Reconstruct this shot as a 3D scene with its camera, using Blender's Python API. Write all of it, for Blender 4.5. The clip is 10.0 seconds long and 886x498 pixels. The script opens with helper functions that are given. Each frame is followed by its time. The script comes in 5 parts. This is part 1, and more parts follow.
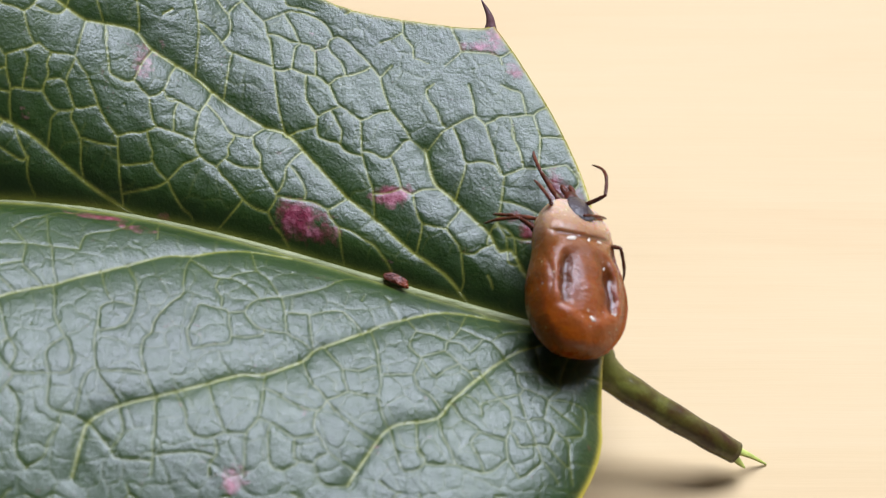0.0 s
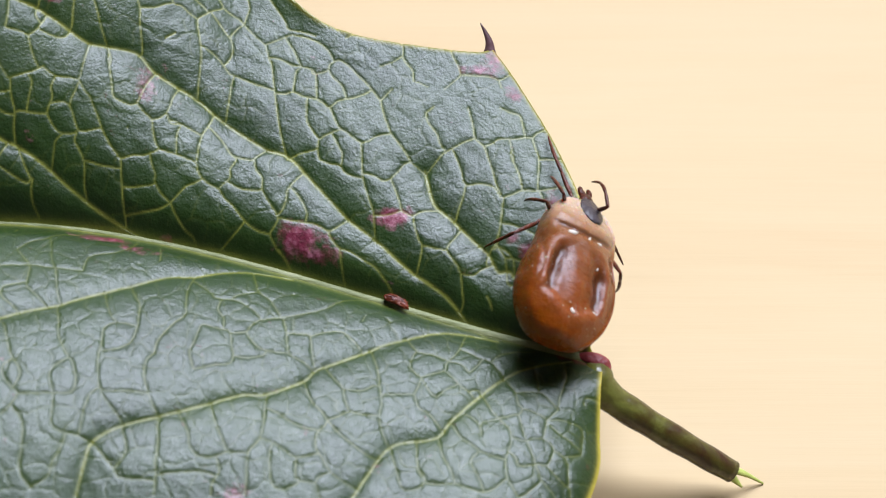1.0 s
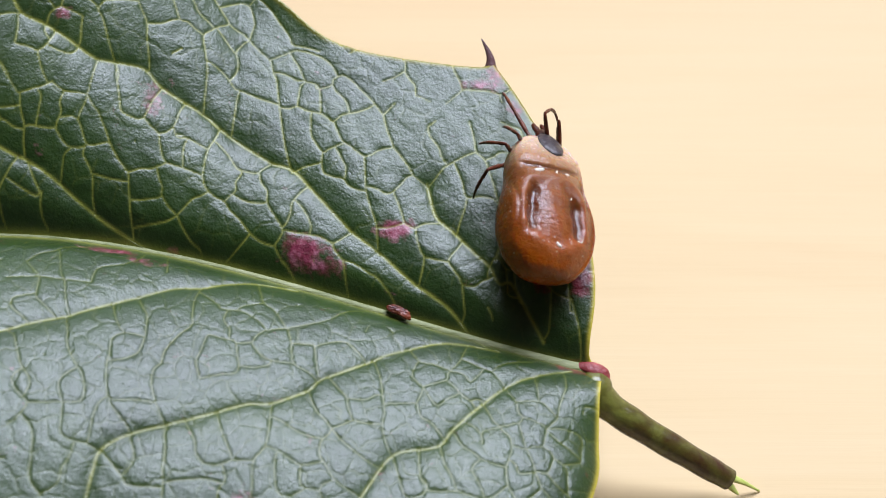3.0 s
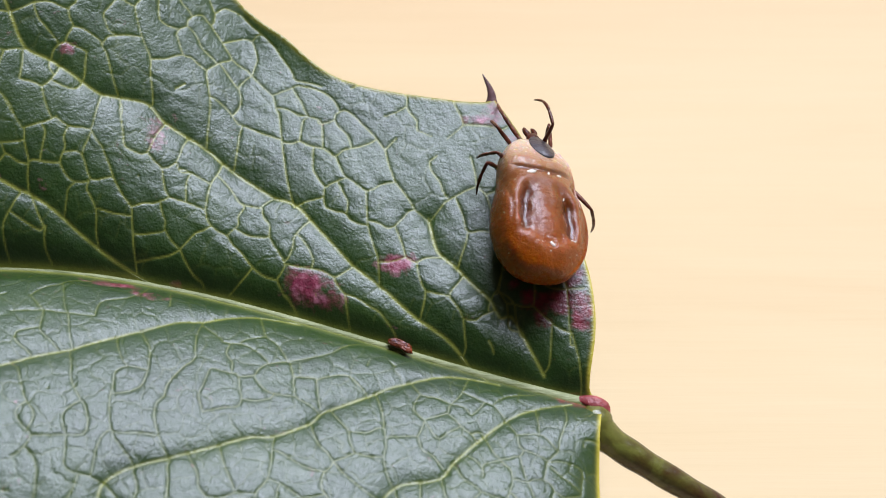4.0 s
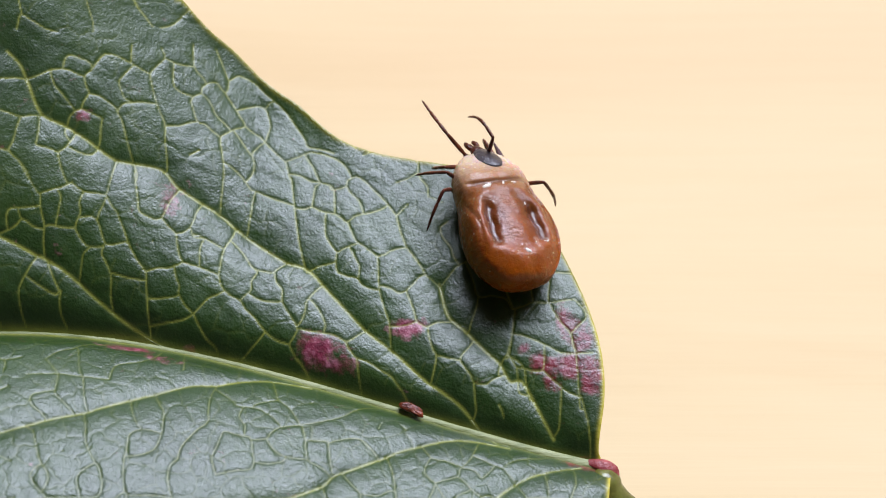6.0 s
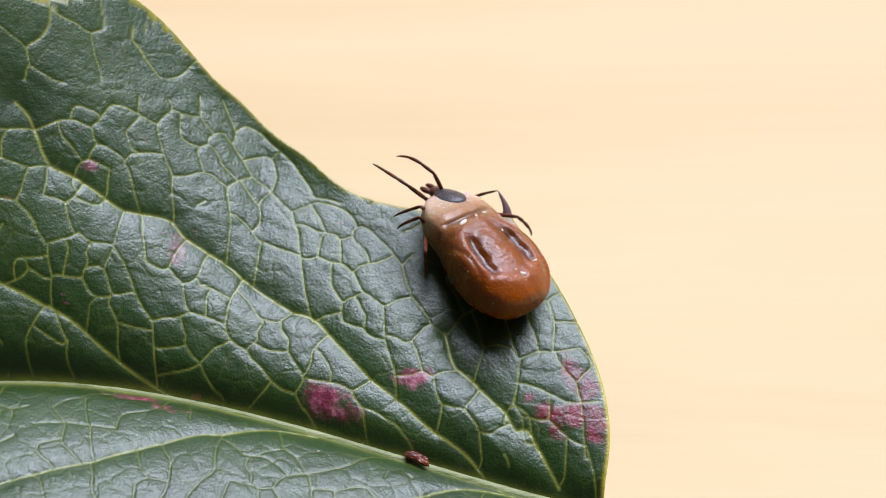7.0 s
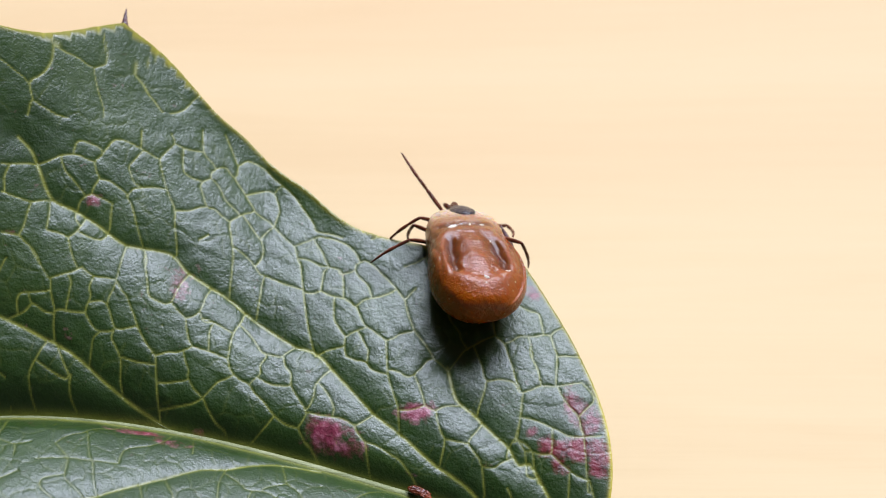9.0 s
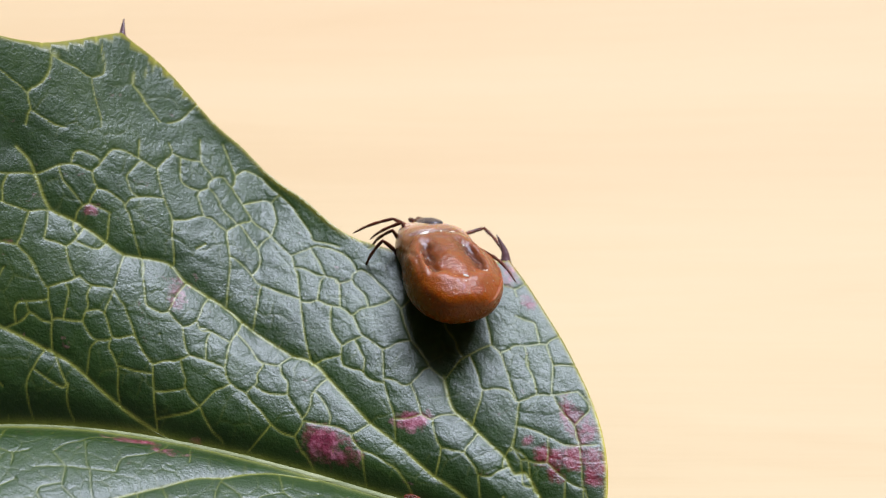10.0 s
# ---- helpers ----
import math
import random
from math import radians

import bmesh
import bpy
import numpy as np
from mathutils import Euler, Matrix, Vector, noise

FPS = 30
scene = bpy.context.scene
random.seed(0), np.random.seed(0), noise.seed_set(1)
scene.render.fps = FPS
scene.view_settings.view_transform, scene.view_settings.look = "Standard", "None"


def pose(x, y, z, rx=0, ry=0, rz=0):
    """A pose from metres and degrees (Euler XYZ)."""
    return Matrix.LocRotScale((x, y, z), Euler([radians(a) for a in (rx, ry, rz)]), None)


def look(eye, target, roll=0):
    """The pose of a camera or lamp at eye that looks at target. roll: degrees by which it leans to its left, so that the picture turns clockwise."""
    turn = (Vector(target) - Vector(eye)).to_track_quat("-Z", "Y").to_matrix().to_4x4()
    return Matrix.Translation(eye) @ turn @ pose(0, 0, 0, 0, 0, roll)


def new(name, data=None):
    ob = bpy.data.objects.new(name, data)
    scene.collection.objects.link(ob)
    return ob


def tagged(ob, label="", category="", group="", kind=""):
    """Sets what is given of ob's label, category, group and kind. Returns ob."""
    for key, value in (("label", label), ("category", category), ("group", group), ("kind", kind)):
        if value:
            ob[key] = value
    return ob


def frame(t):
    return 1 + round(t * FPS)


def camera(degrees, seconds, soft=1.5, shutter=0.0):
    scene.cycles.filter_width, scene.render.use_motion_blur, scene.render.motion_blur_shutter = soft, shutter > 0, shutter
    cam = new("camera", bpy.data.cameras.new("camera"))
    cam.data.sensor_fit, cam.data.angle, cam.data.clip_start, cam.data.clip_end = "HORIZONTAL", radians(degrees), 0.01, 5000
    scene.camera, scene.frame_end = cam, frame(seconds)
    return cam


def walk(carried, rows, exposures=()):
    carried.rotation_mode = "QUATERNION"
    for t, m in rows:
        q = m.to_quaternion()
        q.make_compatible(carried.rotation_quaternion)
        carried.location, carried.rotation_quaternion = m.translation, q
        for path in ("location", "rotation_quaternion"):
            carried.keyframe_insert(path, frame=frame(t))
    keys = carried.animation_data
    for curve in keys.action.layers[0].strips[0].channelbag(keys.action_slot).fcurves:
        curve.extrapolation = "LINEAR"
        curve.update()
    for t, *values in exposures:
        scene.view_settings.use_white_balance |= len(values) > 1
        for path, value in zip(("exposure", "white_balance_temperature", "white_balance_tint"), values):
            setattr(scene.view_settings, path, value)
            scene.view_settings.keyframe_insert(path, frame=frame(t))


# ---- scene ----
cam = camera(20.0, 10.0, soft=1.0)
CAMERA_ROWS = [
    (0, pose(0.00000, -0.06840, 0.12946, 29.354, -0.024, 0.025)),
    (0.5, pose(0.00000, -0.06878, 0.13013, 29.709, -0.044, 0.033)),
    (1, pose(0.00000, -0.06910, 0.13069, 29.842, -0.013, -0.003)),
    (1.5, pose(0.00000, -0.06950, 0.13137, 29.884, -0.022, 0.019)),
    (2, pose(0.00000, -0.06964, 0.13161, 29.946, -0.039, 0.019)),
    (2.5, pose(0.00000, -0.07000, 0.13224, 30.000, -0.000, 0.000)),
    (4, pose(0.00000, -0.07083, 0.13368, 30.886, 0.047, 0.029)),
    (4.5, pose(0.00000, -0.07097, 0.13393, 31.520, 0.061, 0.069)),
    (5, pose(0.00000, -0.07135, 0.13458, 31.685, 0.094, 0.077)),
    (6.5, pose(0.00000, -0.07174, 0.13525, 32.932, 0.289, 0.265)),
    (7, pose(0.00000, -0.07195, 0.13562, 33.468, 0.348, 0.244)),
    (7.5, pose(0.00000, -0.07205, 0.13579, 33.616, 0.375, 0.254)),
    (8, pose(0.00000, -0.07202, 0.13575, 33.860, 0.397, 0.268)),
    (8.5, pose(0.00000, -0.07198, 0.13567, 33.920, 0.388, 0.252)),
    (9, pose(0.00000, -0.07200, 0.13570, 34.254, 0.418, 0.243)),
    (9.5, pose(0.00000, -0.07214, 0.13596, 34.314, 0.342, 0.251)),
    (10, pose(0.00000, -0.07228, 0.13620, 34.446, 0.327, 0.222)),
]
walk(cam, CAMERA_ROWS, [(0, 0.0), (10, 0.0)])
# a macro lens: shallow focus on the creature and the blade round it
cam.data.dof.use_dof = True
cam.data.dof.focus_distance = 0.1445
cam.data.dof.aperture_fstop = 60.0

# ---------------------------------------------------------------- light
MM = 0.001
world = bpy.data.worlds.new("world")
scene.world = world
world.use_nodes = True
sky = world.node_tree.nodes.new("ShaderNodeTexSky")
sky.sky_type = "NISHITA"
sky.sun_disc = False
sky.sun_elevation = radians(40)
sky.sun_rotation = radians(20)
world.node_tree.links.new(sky.outputs[0], world.node_tree.nodes["Background"].inputs[0])
world.node_tree.nodes["Background"].inputs[1].default_value = 0.1

# area lamp for daylight, set in an assumed, unseen roof window behind the table
lamp_data = bpy.data.lights.new("assumed_daylight", "AREA")
lamp_data.shape, lamp_data.size, lamp_data.size_y = "RECTANGLE", 1.6, 1.3
lamp_data.energy = 133.0
lamp_data.color = (0.83, 0.89, 1.09)
lamp = new("assumed_daylight", lamp_data)
lamp.matrix_world = look((0.60, 1.30, 1.64), (0.60, 1.301, 0.0))


# ---------------------------------------------------------------- materials
class Mat:
    """A node material with a Principled shader and short ways to wire it."""

    def __init__(self, name, **inputs):
        self.mat = bpy.data.materials.new(name)
        self.mat.use_nodes = True
        self.tree = self.mat.node_tree
        self.shader = self.tree.nodes["Principled BSDF"]
        for key, value in inputs.items():
            self.shader.inputs[key.replace("_", " ")].default_value = value

    def node(self, kind, **inputs):
        n = self.tree.nodes.new("ShaderNode" + kind)
        for key, value in inputs.items():
            self.plug(value, n.inputs[key.replace("_", " ")])
        return n

    def plug(self, value, socket):
        if isinstance(value, bpy.types.NodeSocket):
            self.tree.links.new(value, socket)
        else:
            socket.default_value = value

    def set(self, key, value):
        self.plug(value, self.shader.inputs[key])

    def coords(self, scale=(1, 1, 1), turn=0.0):
        c = self.node("TexCoord")
        m = self.node("Mapping")
        m.inputs["Scale"].default_value = scale
        m.inputs["Rotation"].default_value = (0, 0, radians(turn))
        self.tree.links.new(c.outputs["Object"], m.inputs["Vector"])
        return m.outputs[0]

    def noise(self, vector, scale, detail=4.0, rough=0.55, distortion=0.0):
        return self.node("TexNoise", Vector=vector, Scale=scale, Detail=detail, Roughness=rough, Distortion=distortion).outputs["Fac"]

    def ramp(self, fac, stops):
        r = self.node("ValToRGB", Fac=fac)
        el = r.color_ramp.elements
        while len(el) < len(stops):
            el.new(0.5)
        for e, (at, c) in zip(el, stops):
            e.position = at
            e.color = (*c, 1) if len(c) == 3 else c
        return r.outputs[0]

    def span(self, value, a, b, c=0.0, d=1.0):
        n = self.node("MapRange")
        n.clamp = True
        for i, v in enumerate((value, a, b, c, d)):
            self.plug(v, n.inputs[i])
        return n.outputs[0]

    def mix(self, fac, a, b, mode="MIX"):
        n = self.node("MixRGB", Fac=fac, Color1=a, Color2=b)
        n.blend_type = mode
        return n.outputs[0]

    def math(self, op, a, b=0.0):
        n = self.node("Math")
        n.operation = op
        self.plug(a, n.inputs[0])
        self.plug(b, n.inputs[1])
        return n.outputs[0]

    def attr(self, name):
        n = self.node("Attribute")
        n.attribute_name = name
        return n.outputs["Fac"]

    def bump(self, height, strength, distance):
        self.set("Normal", self.node("Bump", Height=height, Strength=strength, Distance=distance).outputs[0])


def rgb(r, g, b):
    return (r, g, b, 1.0)


def leaf_material():
    m = Mat("leaf_blade", IOR=1.55, Specular_IOR_Level=0.46, Coat_Weight=0.08, Coat_Roughness=0.24)
    v = m.coords()
    big = m.noise(v, 160, 3)
    fine = m.noise(v, 1500, 5, 0.65)
    green = m.ramp(m.math("ADD", m.math("MULTIPLY", big, 0.6), m.math("MULTIPLY", fine, 0.4)),
                   [(0.30, (0.010, 0.027, 0.003)), (0.52, (0.018, 0.044, 0.005)), (0.75, (0.038, 0.068, 0.011))])
    flecks = m.noise(v, 1300, 4, 0.65)
    pink = m.ramp(flecks, [(0.3, (0.06, 0.003, 0.009)), (0.50, (0.19, 0.024, 0.048)), (0.72, (0.42, 0.17, 0.21))])
    crimson = m.ramp(flecks, [(0.3, (0.030, 0.001, 0.003)), (0.50, (0.120, 0.002, 0.008)), (0.75, (0.20, 0.014, 0.030))])
    red = m.mix(m.attr("tint"), crimson, pink)
    patchy = m.math("ADD", m.math("MULTIPLY", m.noise(v, 620, 4, 0.65), 0.7), m.math("MULTIPLY", m.noise(v, 2600, 3, 0.6), 0.3))
    blotch = m.span(m.math("ADD", m.attr("blotch"), m.math("MULTIPLY", m.math("SUBTRACT", patchy, 0.5), 2.8)), 0.35, 0.95)
    c = m.mix(blotch, green, red)
    pale = m.ramp(m.noise(v, 500, 3), [(0.3, (0.17, 0.18, 0.022)), (0.7, (0.33, 0.33, 0.055))])
    c = m.mix(m.math("MULTIPLY", m.attr("vein"), 0.85), c, pale)
    # light glowing through the thin margin, painted as a yellow edge
    c = m.mix(m.attr("rim"), c, rgb(0.55, 0.45, 0.05))
    m.set("Base Color", c)
    m.set("Roughness", m.span(m.noise(v, 2200, 4), 0.3, 0.7, 0.36, 0.46))
    pits = m.node("TexVoronoi", Vector=v, Scale=6500.0)
    pits.feature = "SMOOTH_F1"
    grain = m.math("ADD", m.math("MULTIPLY", pits.outputs["Distance"], 0.35), m.math("MULTIPLY", m.noise(v, 7500, 3, 0.65), 0.55))
    m.bump(m.math("ADD", grain, m.math("MULTIPLY", m.noise(v, 3600, 3, 0.6), 0.8)), 0.23, 0.0002)
    m.tree.links.new(m.shader.inputs["Normal"].links[0].from_socket, m.shader.inputs["Coat Normal"])
    return m.mat


def midrib_material():
    m = Mat("midrib", Roughness=0.55)
    v = m.coords((1, 3, 3))
    m.set("Base Color", m.ramp(m.noise(v, 420, 4), [(0.3, (0.13, 0.155, 0.04)), (0.55, (0.22, 0.24, 0.09)), (0.8, (0.34, 0.35, 0.18))]))
    m.bump(m.noise(v, 1400, 4), 0.4, 0.0002)
    return m.mat


def petiole_material():
    m = Mat("petiole", Roughness=0.27)
    v = m.coords((1, 1, 1))
    c = m.ramp(m.noise(v, 380, 5, 0.6, 0.3), [(0.32, (0.045, 0.014, 0.006)), (0.48, (0.075, 0.060, 0.012)), (0.7, (0.17, 0.18, 0.035))])
    m.set("Base Color", c)
    m.bump(m.noise(v, 1600, 4), 0.4, 0.0002)
    return m.mat


def plain_material(name, dark, light, scale, rough=0.45, relief=0.0002, **more):
    m = Mat(name, Roughness=rough, **more)
    v = m.coords()
    m.set("Base Color", m.ramp(m.noise(v, scale, 5, 0.6), [(0.3, dark), (0.7, light)]))
    m.bump(m.noise(v, scale * 3, 4), 0.35, relief)
    return m.mat


def table_material():
    m = Mat("pale_wood", Roughness=0.5, Specular_IOR_Level=0.15)
    v = m.coords((1.0, 9.0, 9.0), 4.0)
    grain = m.noise(v, 9, 6, 0.6, 0.8)
    fibre = m.noise(m.coords((1.0, 30.0, 30.0), 4.0), 40, 4, 0.6)
    c = m.ramp(m.math("ADD", m.math("MULTIPLY", grain, 0.88), m.math("MULTIPLY", fibre, 0.12)),
               [(0.28, (0.60, 0.427, 0.220)), (0.5, (0.637, 0.477, 0.258)), (0.75, (0.657, 0.505, 0.288))])
    place = m.node("SeparateXYZ", Vector=m.node("TexCoord").outputs["Object"])
    across = m.math("ADD", place.outputs[1], m.math("ADD", m.math("MULTIPLY", place.outputs[0], 0.35), m.math("MULTIPLY", m.noise(m.coords((1.0, 3.0, 3.0), 4.0), 14, 4, 0.6), 0.05)))
    c = m.mix(m.span(across, -0.145, -0.085, 0.0, 0.6), c, rgb(0.63, 0.40, 0.218))
    m.set("Base Color", c)
    m.bump(fibre, 0.07, 0.0003)
    return m.mat


def body_material():
    m = Mat("tick_skin", IOR=1.45, Specular_IOR_Level=0.5, Coat_Weight=0.1, Coat_Roughness=0.12)
    v = m.coords()
    c = m.node("TexCoord")
    x = m.node("SeparateXYZ", Vector=c.outputs["Object"])
    y = x.outputs[1]
    wob = m.math("MULTIPLY", m.math("SUBTRACT", m.noise(v, 350, 4), 0.5), 0.0018)
    along = m.span(m.math("ADD", y, wob), -0.0046, 0.0046)
    skin = m.ramp(along, [(0.0, (0.28, 0.060, 0.0002)), (0.2, (0.26, 0.055, 0.0003)), (0.42, (0.185, 0.043, 0.002)),
                          (0.60, (0.185, 0.053, 0.008)), (0.71, (0.28, 0.13, 0.055)), (0.85, (0.44, 0.28, 0.175)), (1.0, (0.58, 0.43, 0.31))])
    skin = m.mix(m.span(m.noise(v, 700, 3, 0.5), 0.40, 0.74, 0.0, 0.25), skin, rgb(0.14, 0.032, 0.001))
    # brown pit floors; shade of the crease, folds and waist is painted in too
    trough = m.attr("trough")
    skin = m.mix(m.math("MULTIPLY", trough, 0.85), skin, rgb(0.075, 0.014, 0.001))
    # sheen on the raised lips, ridge and collar, put into the skin colour
    ridge = m.attr("crest")
    skin = m.mix(m.math("MULTIPLY", ridge, 0.28), skin, rgb(0.30, 0.12, 0.055))
    # scattered pale specks, small glints painted into the skin colour
    cells = m.node("TexVoronoi", Vector=v, Scale=2300.0)
    speck = m.math("MULTIPLY", m.span(cells.outputs["Distance"], 0.10, 0.16, 1.0, 0.0), m.span(m.noise(v, 420, 2), 0.48, 0.54))
    skin = m.mix(m.math("MULTIPLY", speck, 0.6), skin, rgb(0.80, 0.70, 0.52))
    m.set("Base Color", skin)
    m.set("Subsurface Weight", 0.45)
    m.shader.inputs["Subsurface Radius"].default_value = (1.0, 0.38, 0.08)
    m.shader.inputs["Subsurface Scale"].default_value = 0.0011
    wet = m.span(m.noise(v, 1400, 4), 0.3, 0.7, 0.22, 0.34)
    m.set("Roughness", m.math("SUBTRACT", wet, m.math("MULTIPLY", trough, 0.08)))
    m.set("Coat Weight", m.span(trough, 0.1, 0.8, 0.08, 0.42))
    wrinkle = m.noise(m.coords((0.4, 1.6, 1.0)), 2400, 3, 0.6)
    m.bump(m.math("ADD", m.math("MULTIPLY", wrinkle, 0.55), m.math("ADD", m.math("MULTIPLY", m.noise(v, 5200, 3, 0.65), 1.0), m.math("MULTIPLY", m.noise(v, 800, 2), 0.25))), 0.34, 0.0002)
    m.tree.links.new(m.shader.inputs["Normal"].links[0].from_socket, m.shader.inputs["Coat Normal"])
    return m.mat


LEAF = leaf_material()
MIDRIB = midrib_material()
PETIOLE = petiole_material()
RED = plain_material("reddened_tissue", (0.16, 0.010, 0.014), (0.42, 0.10, 0.09), 900, 0.45, 0.0005)
FIBRE = plain_material("torn_fibre", (0.30, 0.36, 0.06), (0.50, 0.56, 0.14), 900, 0.4)
SPINE = plain_material("spine", (0.05, 0.02, 0.025), (0.14, 0.07, 0.07), 900, 0.35)
BARK = plain_material("brown_fleck", (0.035, 0.006, 0.002), (0.24, 0.050, 0.016), 2200, 0.22, 0.0005)
SKIN = body_material()
SHIELD = plain_material("dark_shield", (0.022, 0.017, 0.019), (0.06, 0.048, 0.052), 1500, 0.3, 0.00025)
SHELL = plain_material("leg_shell", (0.030, 0.007, 0.004), (0.150, 0.036, 0.015), 1500, 0.3, Specular_IOR_Level=0.28)
GLINT_FLECK = plain_material("pale_glint", (0.55, 0.48, 0.38), (0.78, 0.72, 0.62), 3000, 0.3)
WOOD = table_material()
PLASTER = plain_material("wall_plaster", (0.19, 0.18, 0.165), (0.24, 0.23, 0.215), 6, 0.9, 0.002)
FLOORING = plain_material("floor_boards", (0.20, 0.13, 0.08), (0.30, 0.20, 0.12), 4, 0.5, 0.001)
PAINT = plain_material("white_paint", (0.74, 0.74, 0.73), (0.80, 0.80, 0.79), 20, 0.4, 0.0005)


# ---------------------------------------------------------------- mesh helpers
def part(name, bm, material, parent, label=""):
    """Links a bmesh as one mesh object under a thing or a part."""
    me = bpy.data.meshes.new(name)
    bm.to_mesh(me)
    bm.free()
    me.materials.append(material)
    for p in me.polygons:
        p.use_smooth = True
    ob = new(name, me)
    ob.parent = parent
    return tagged(ob, label) if label else ob


def flat(ob):
    for p in ob.data.polygons:
        p.use_smooth = False
    return ob


def add_box(bm, lo, hi, bevel=0.0):
    m = Matrix.Translation([(a + b) / 2 for a, b in zip(lo, hi)]) @ Matrix.Diagonal([b - a for a, b in zip(lo, hi)] + [1])
    made = bmesh.ops.create_cube(bm, size=1, matrix=m)["verts"]
    if bevel:
        edges = list({e for v in made for e in v.link_edges})
        bmesh.ops.bevel(bm, geom=edges, offset=bevel, segments=2, affect="EDGES", profile=0.6)


def smooth_line(points, n):
    """n points along a Catmull-Rom line through the points, evenly by parameter."""
    p = np.array(points, float)
    p = np.vstack([2 * p[0] - p[1], p, 2 * p[-1] - p[-2]])
    out = []
    k = len(points) - 1
    for t in np.linspace(0, k, n):
        i = min(int(t), k - 1)
        f = t - i
        a, b, c, d = p[i], p[i + 1], p[i + 2], p[i + 3]
        out.append(0.5 * (2 * b + (c - a) * f + (2 * a - 5 * b + 4 * c - d) * f * f + (3 * b - a - 3 * c + d) * f ** 3))
    return np.array(out)


def tube(bm, line, radii, sides=12, flatten=1.0, tip=True):
    """A tapered tube along a line, closed at both ends. flatten squeezes it upwards and downwards."""
    line = [Vector(q) for q in line]
    rings = []
    for i, q in enumerate(line):
        d = (line[min(i + 1, len(line) - 1)] - line[max(i - 1, 0)]).normalized()
        side = d.cross(Vector((0, 0, 1)))
        side = side.normalized() if side.length > 1e-4 else Vector((1, 0, 0))
        up = side.cross(d)
        r = radii[i] if hasattr(radii, "__len__") else radii
        rings.append([bm.verts.new(q + (side * math.cos(a) + up * math.sin(a) * flatten) * r)
                      for a in [2 * math.pi * j / sides for j in range(sides)]])
    for a, b in zip(rings, rings[1:]):
        for j in range(sides):
            bm.faces.new((a[j], a[(j + 1) % sides], b[(j + 1) % sides], b[j]))
    bm.faces.new(rings[0])
    bm.faces.new(rings[-1][::-1])
    bmesh.ops.recalc_face_normals(bm, faces=bm.faces[:])


# ---------------------------------------------------------------- room (unseen, added to bound the light)
def box_object(name, lo, hi, material, bevel=0.0, label="", category="", kind="structure"):
    bm = bmesh.new()
    add_box(bm, lo, hi, bevel)
    return tagged(flat(part(name, bm, material, None)), label, category, kind=kind)


def room():
    x0, x1, y0, y1, z0, z1, w = -1.6, 2.3, -1.7, 2.5, -0.75, 1.6, 0.15
    box_object("floor", (x0 - w, y0 - w, z0 - 0.1), (x1 + w, y1 + w, z0), FLOORING, label="unseen brown boarded floor of the added room", category="floor")
    box_object("wall_west", (x0 - w, y0, z0), (x0, y1, z1), PLASTER, label="unseen grey plastered wall, added to hold back stray light", category="wall")
    box_object("wall_east", (x1, y0, z0), (x1 + w, y1, z1), PLASTER, label="unseen grey plastered wall, added to hold back stray light", category="wall")
    box_object("wall_south", (x0 - w, y0 - w, z0), (x1 + w, y0, z1), PLASTER, label="unseen grey plastered wall, added to hold back stray light", category="wall")
    box_object("wall_north", (x0 - w, y1, z0), (x1 + w, y1 + w, z1), PLASTER, label="unseen grey plastered wall, added to hold back stray light", category="wall")
    ax, bx, ay, by = -0.25, 1.45, 0.60, 2.00
    bm = bmesh.new()
    add_box(bm, (x0 - w, y0 - w, z1), (ax, y1 + w, z1 + 0.12))
    add_box(bm, (bx, y0 - w, z1), (x1 + w, y1 + w, z1 + 0.12))
    add_box(bm, (ax, y0 - w, z1), (bx, ay, z1 + 0.12))
    add_box(bm, (ax, by, z1), (bx, y1 + w, z1 + 0.12))
    tagged(flat(part("ceiling", bm, PLASTER, None)), "unseen grey ceiling, added, with a wide opening for the daylight lamp", "ceiling", kind="structure")
    # assumed window frame, out of view, round the added daylight lamp
    win = tagged(new("assumed_window"), "assumed wide white roof window, unseen, framing the daylight lamp", "window", kind="structure")
    win.location = (ax, ay, z1 + 0.06)
    W, H = bx - ax, by - ay
    bm = bmesh.new()
    for lo, hi in (((0, 0, 0), (0.04, H, 0.05)), ((W - 0.04, 0, 0), (W, H, 0.05)), ((0.04, 0, 0), (W - 0.04, 0.04, 0.05)), ((0.04, H - 0.04, 0), (W - 0.04, H, 0.05))):
        add_box(bm, lo, hi, 0.004)
    flat(part("window_frame", bm, PAINT, win))


def table():
    top = tagged(new("table"), "pale varnished wooden table under the leaf", "table")
    top.location = (0.1, 0.15, -0.75)
    bm = bmesh.new()
    add_box(bm, (-0.8, -0.5, 0.72), (0.8, 0.5, 0.75), 0.004)
    flat(part("tabletop", bm, WOOD, top, "pale honey-coloured wooden top with faint grain"))
    for sx in (-1, 1):
        for sy in (-1, 1):
            bm = bmesh.new()
            add_box(bm, (sx * 0.74 - 0.03, sy * 0.44 - 0.03, 0), (sx * 0.74 + 0.03, sy * 0.44 + 0.03, 0.72), 0.004)
            flat(part("leg", bm, WOOD, top))


room()
table()

# ---------------------------------------------------------------- leaf (in mm; x along the midrib towards the stalk, y across)
def midrib_y(x):
    return ((0.0002201 * x + 0.0019356) * x - 0.281503) * x - 3.0776278


def midrib_z(x):
    return 7.0 + 0.10 * (8.6 - x) - 0.0075 * np.clip(-x - 28, 0, None) ** 2


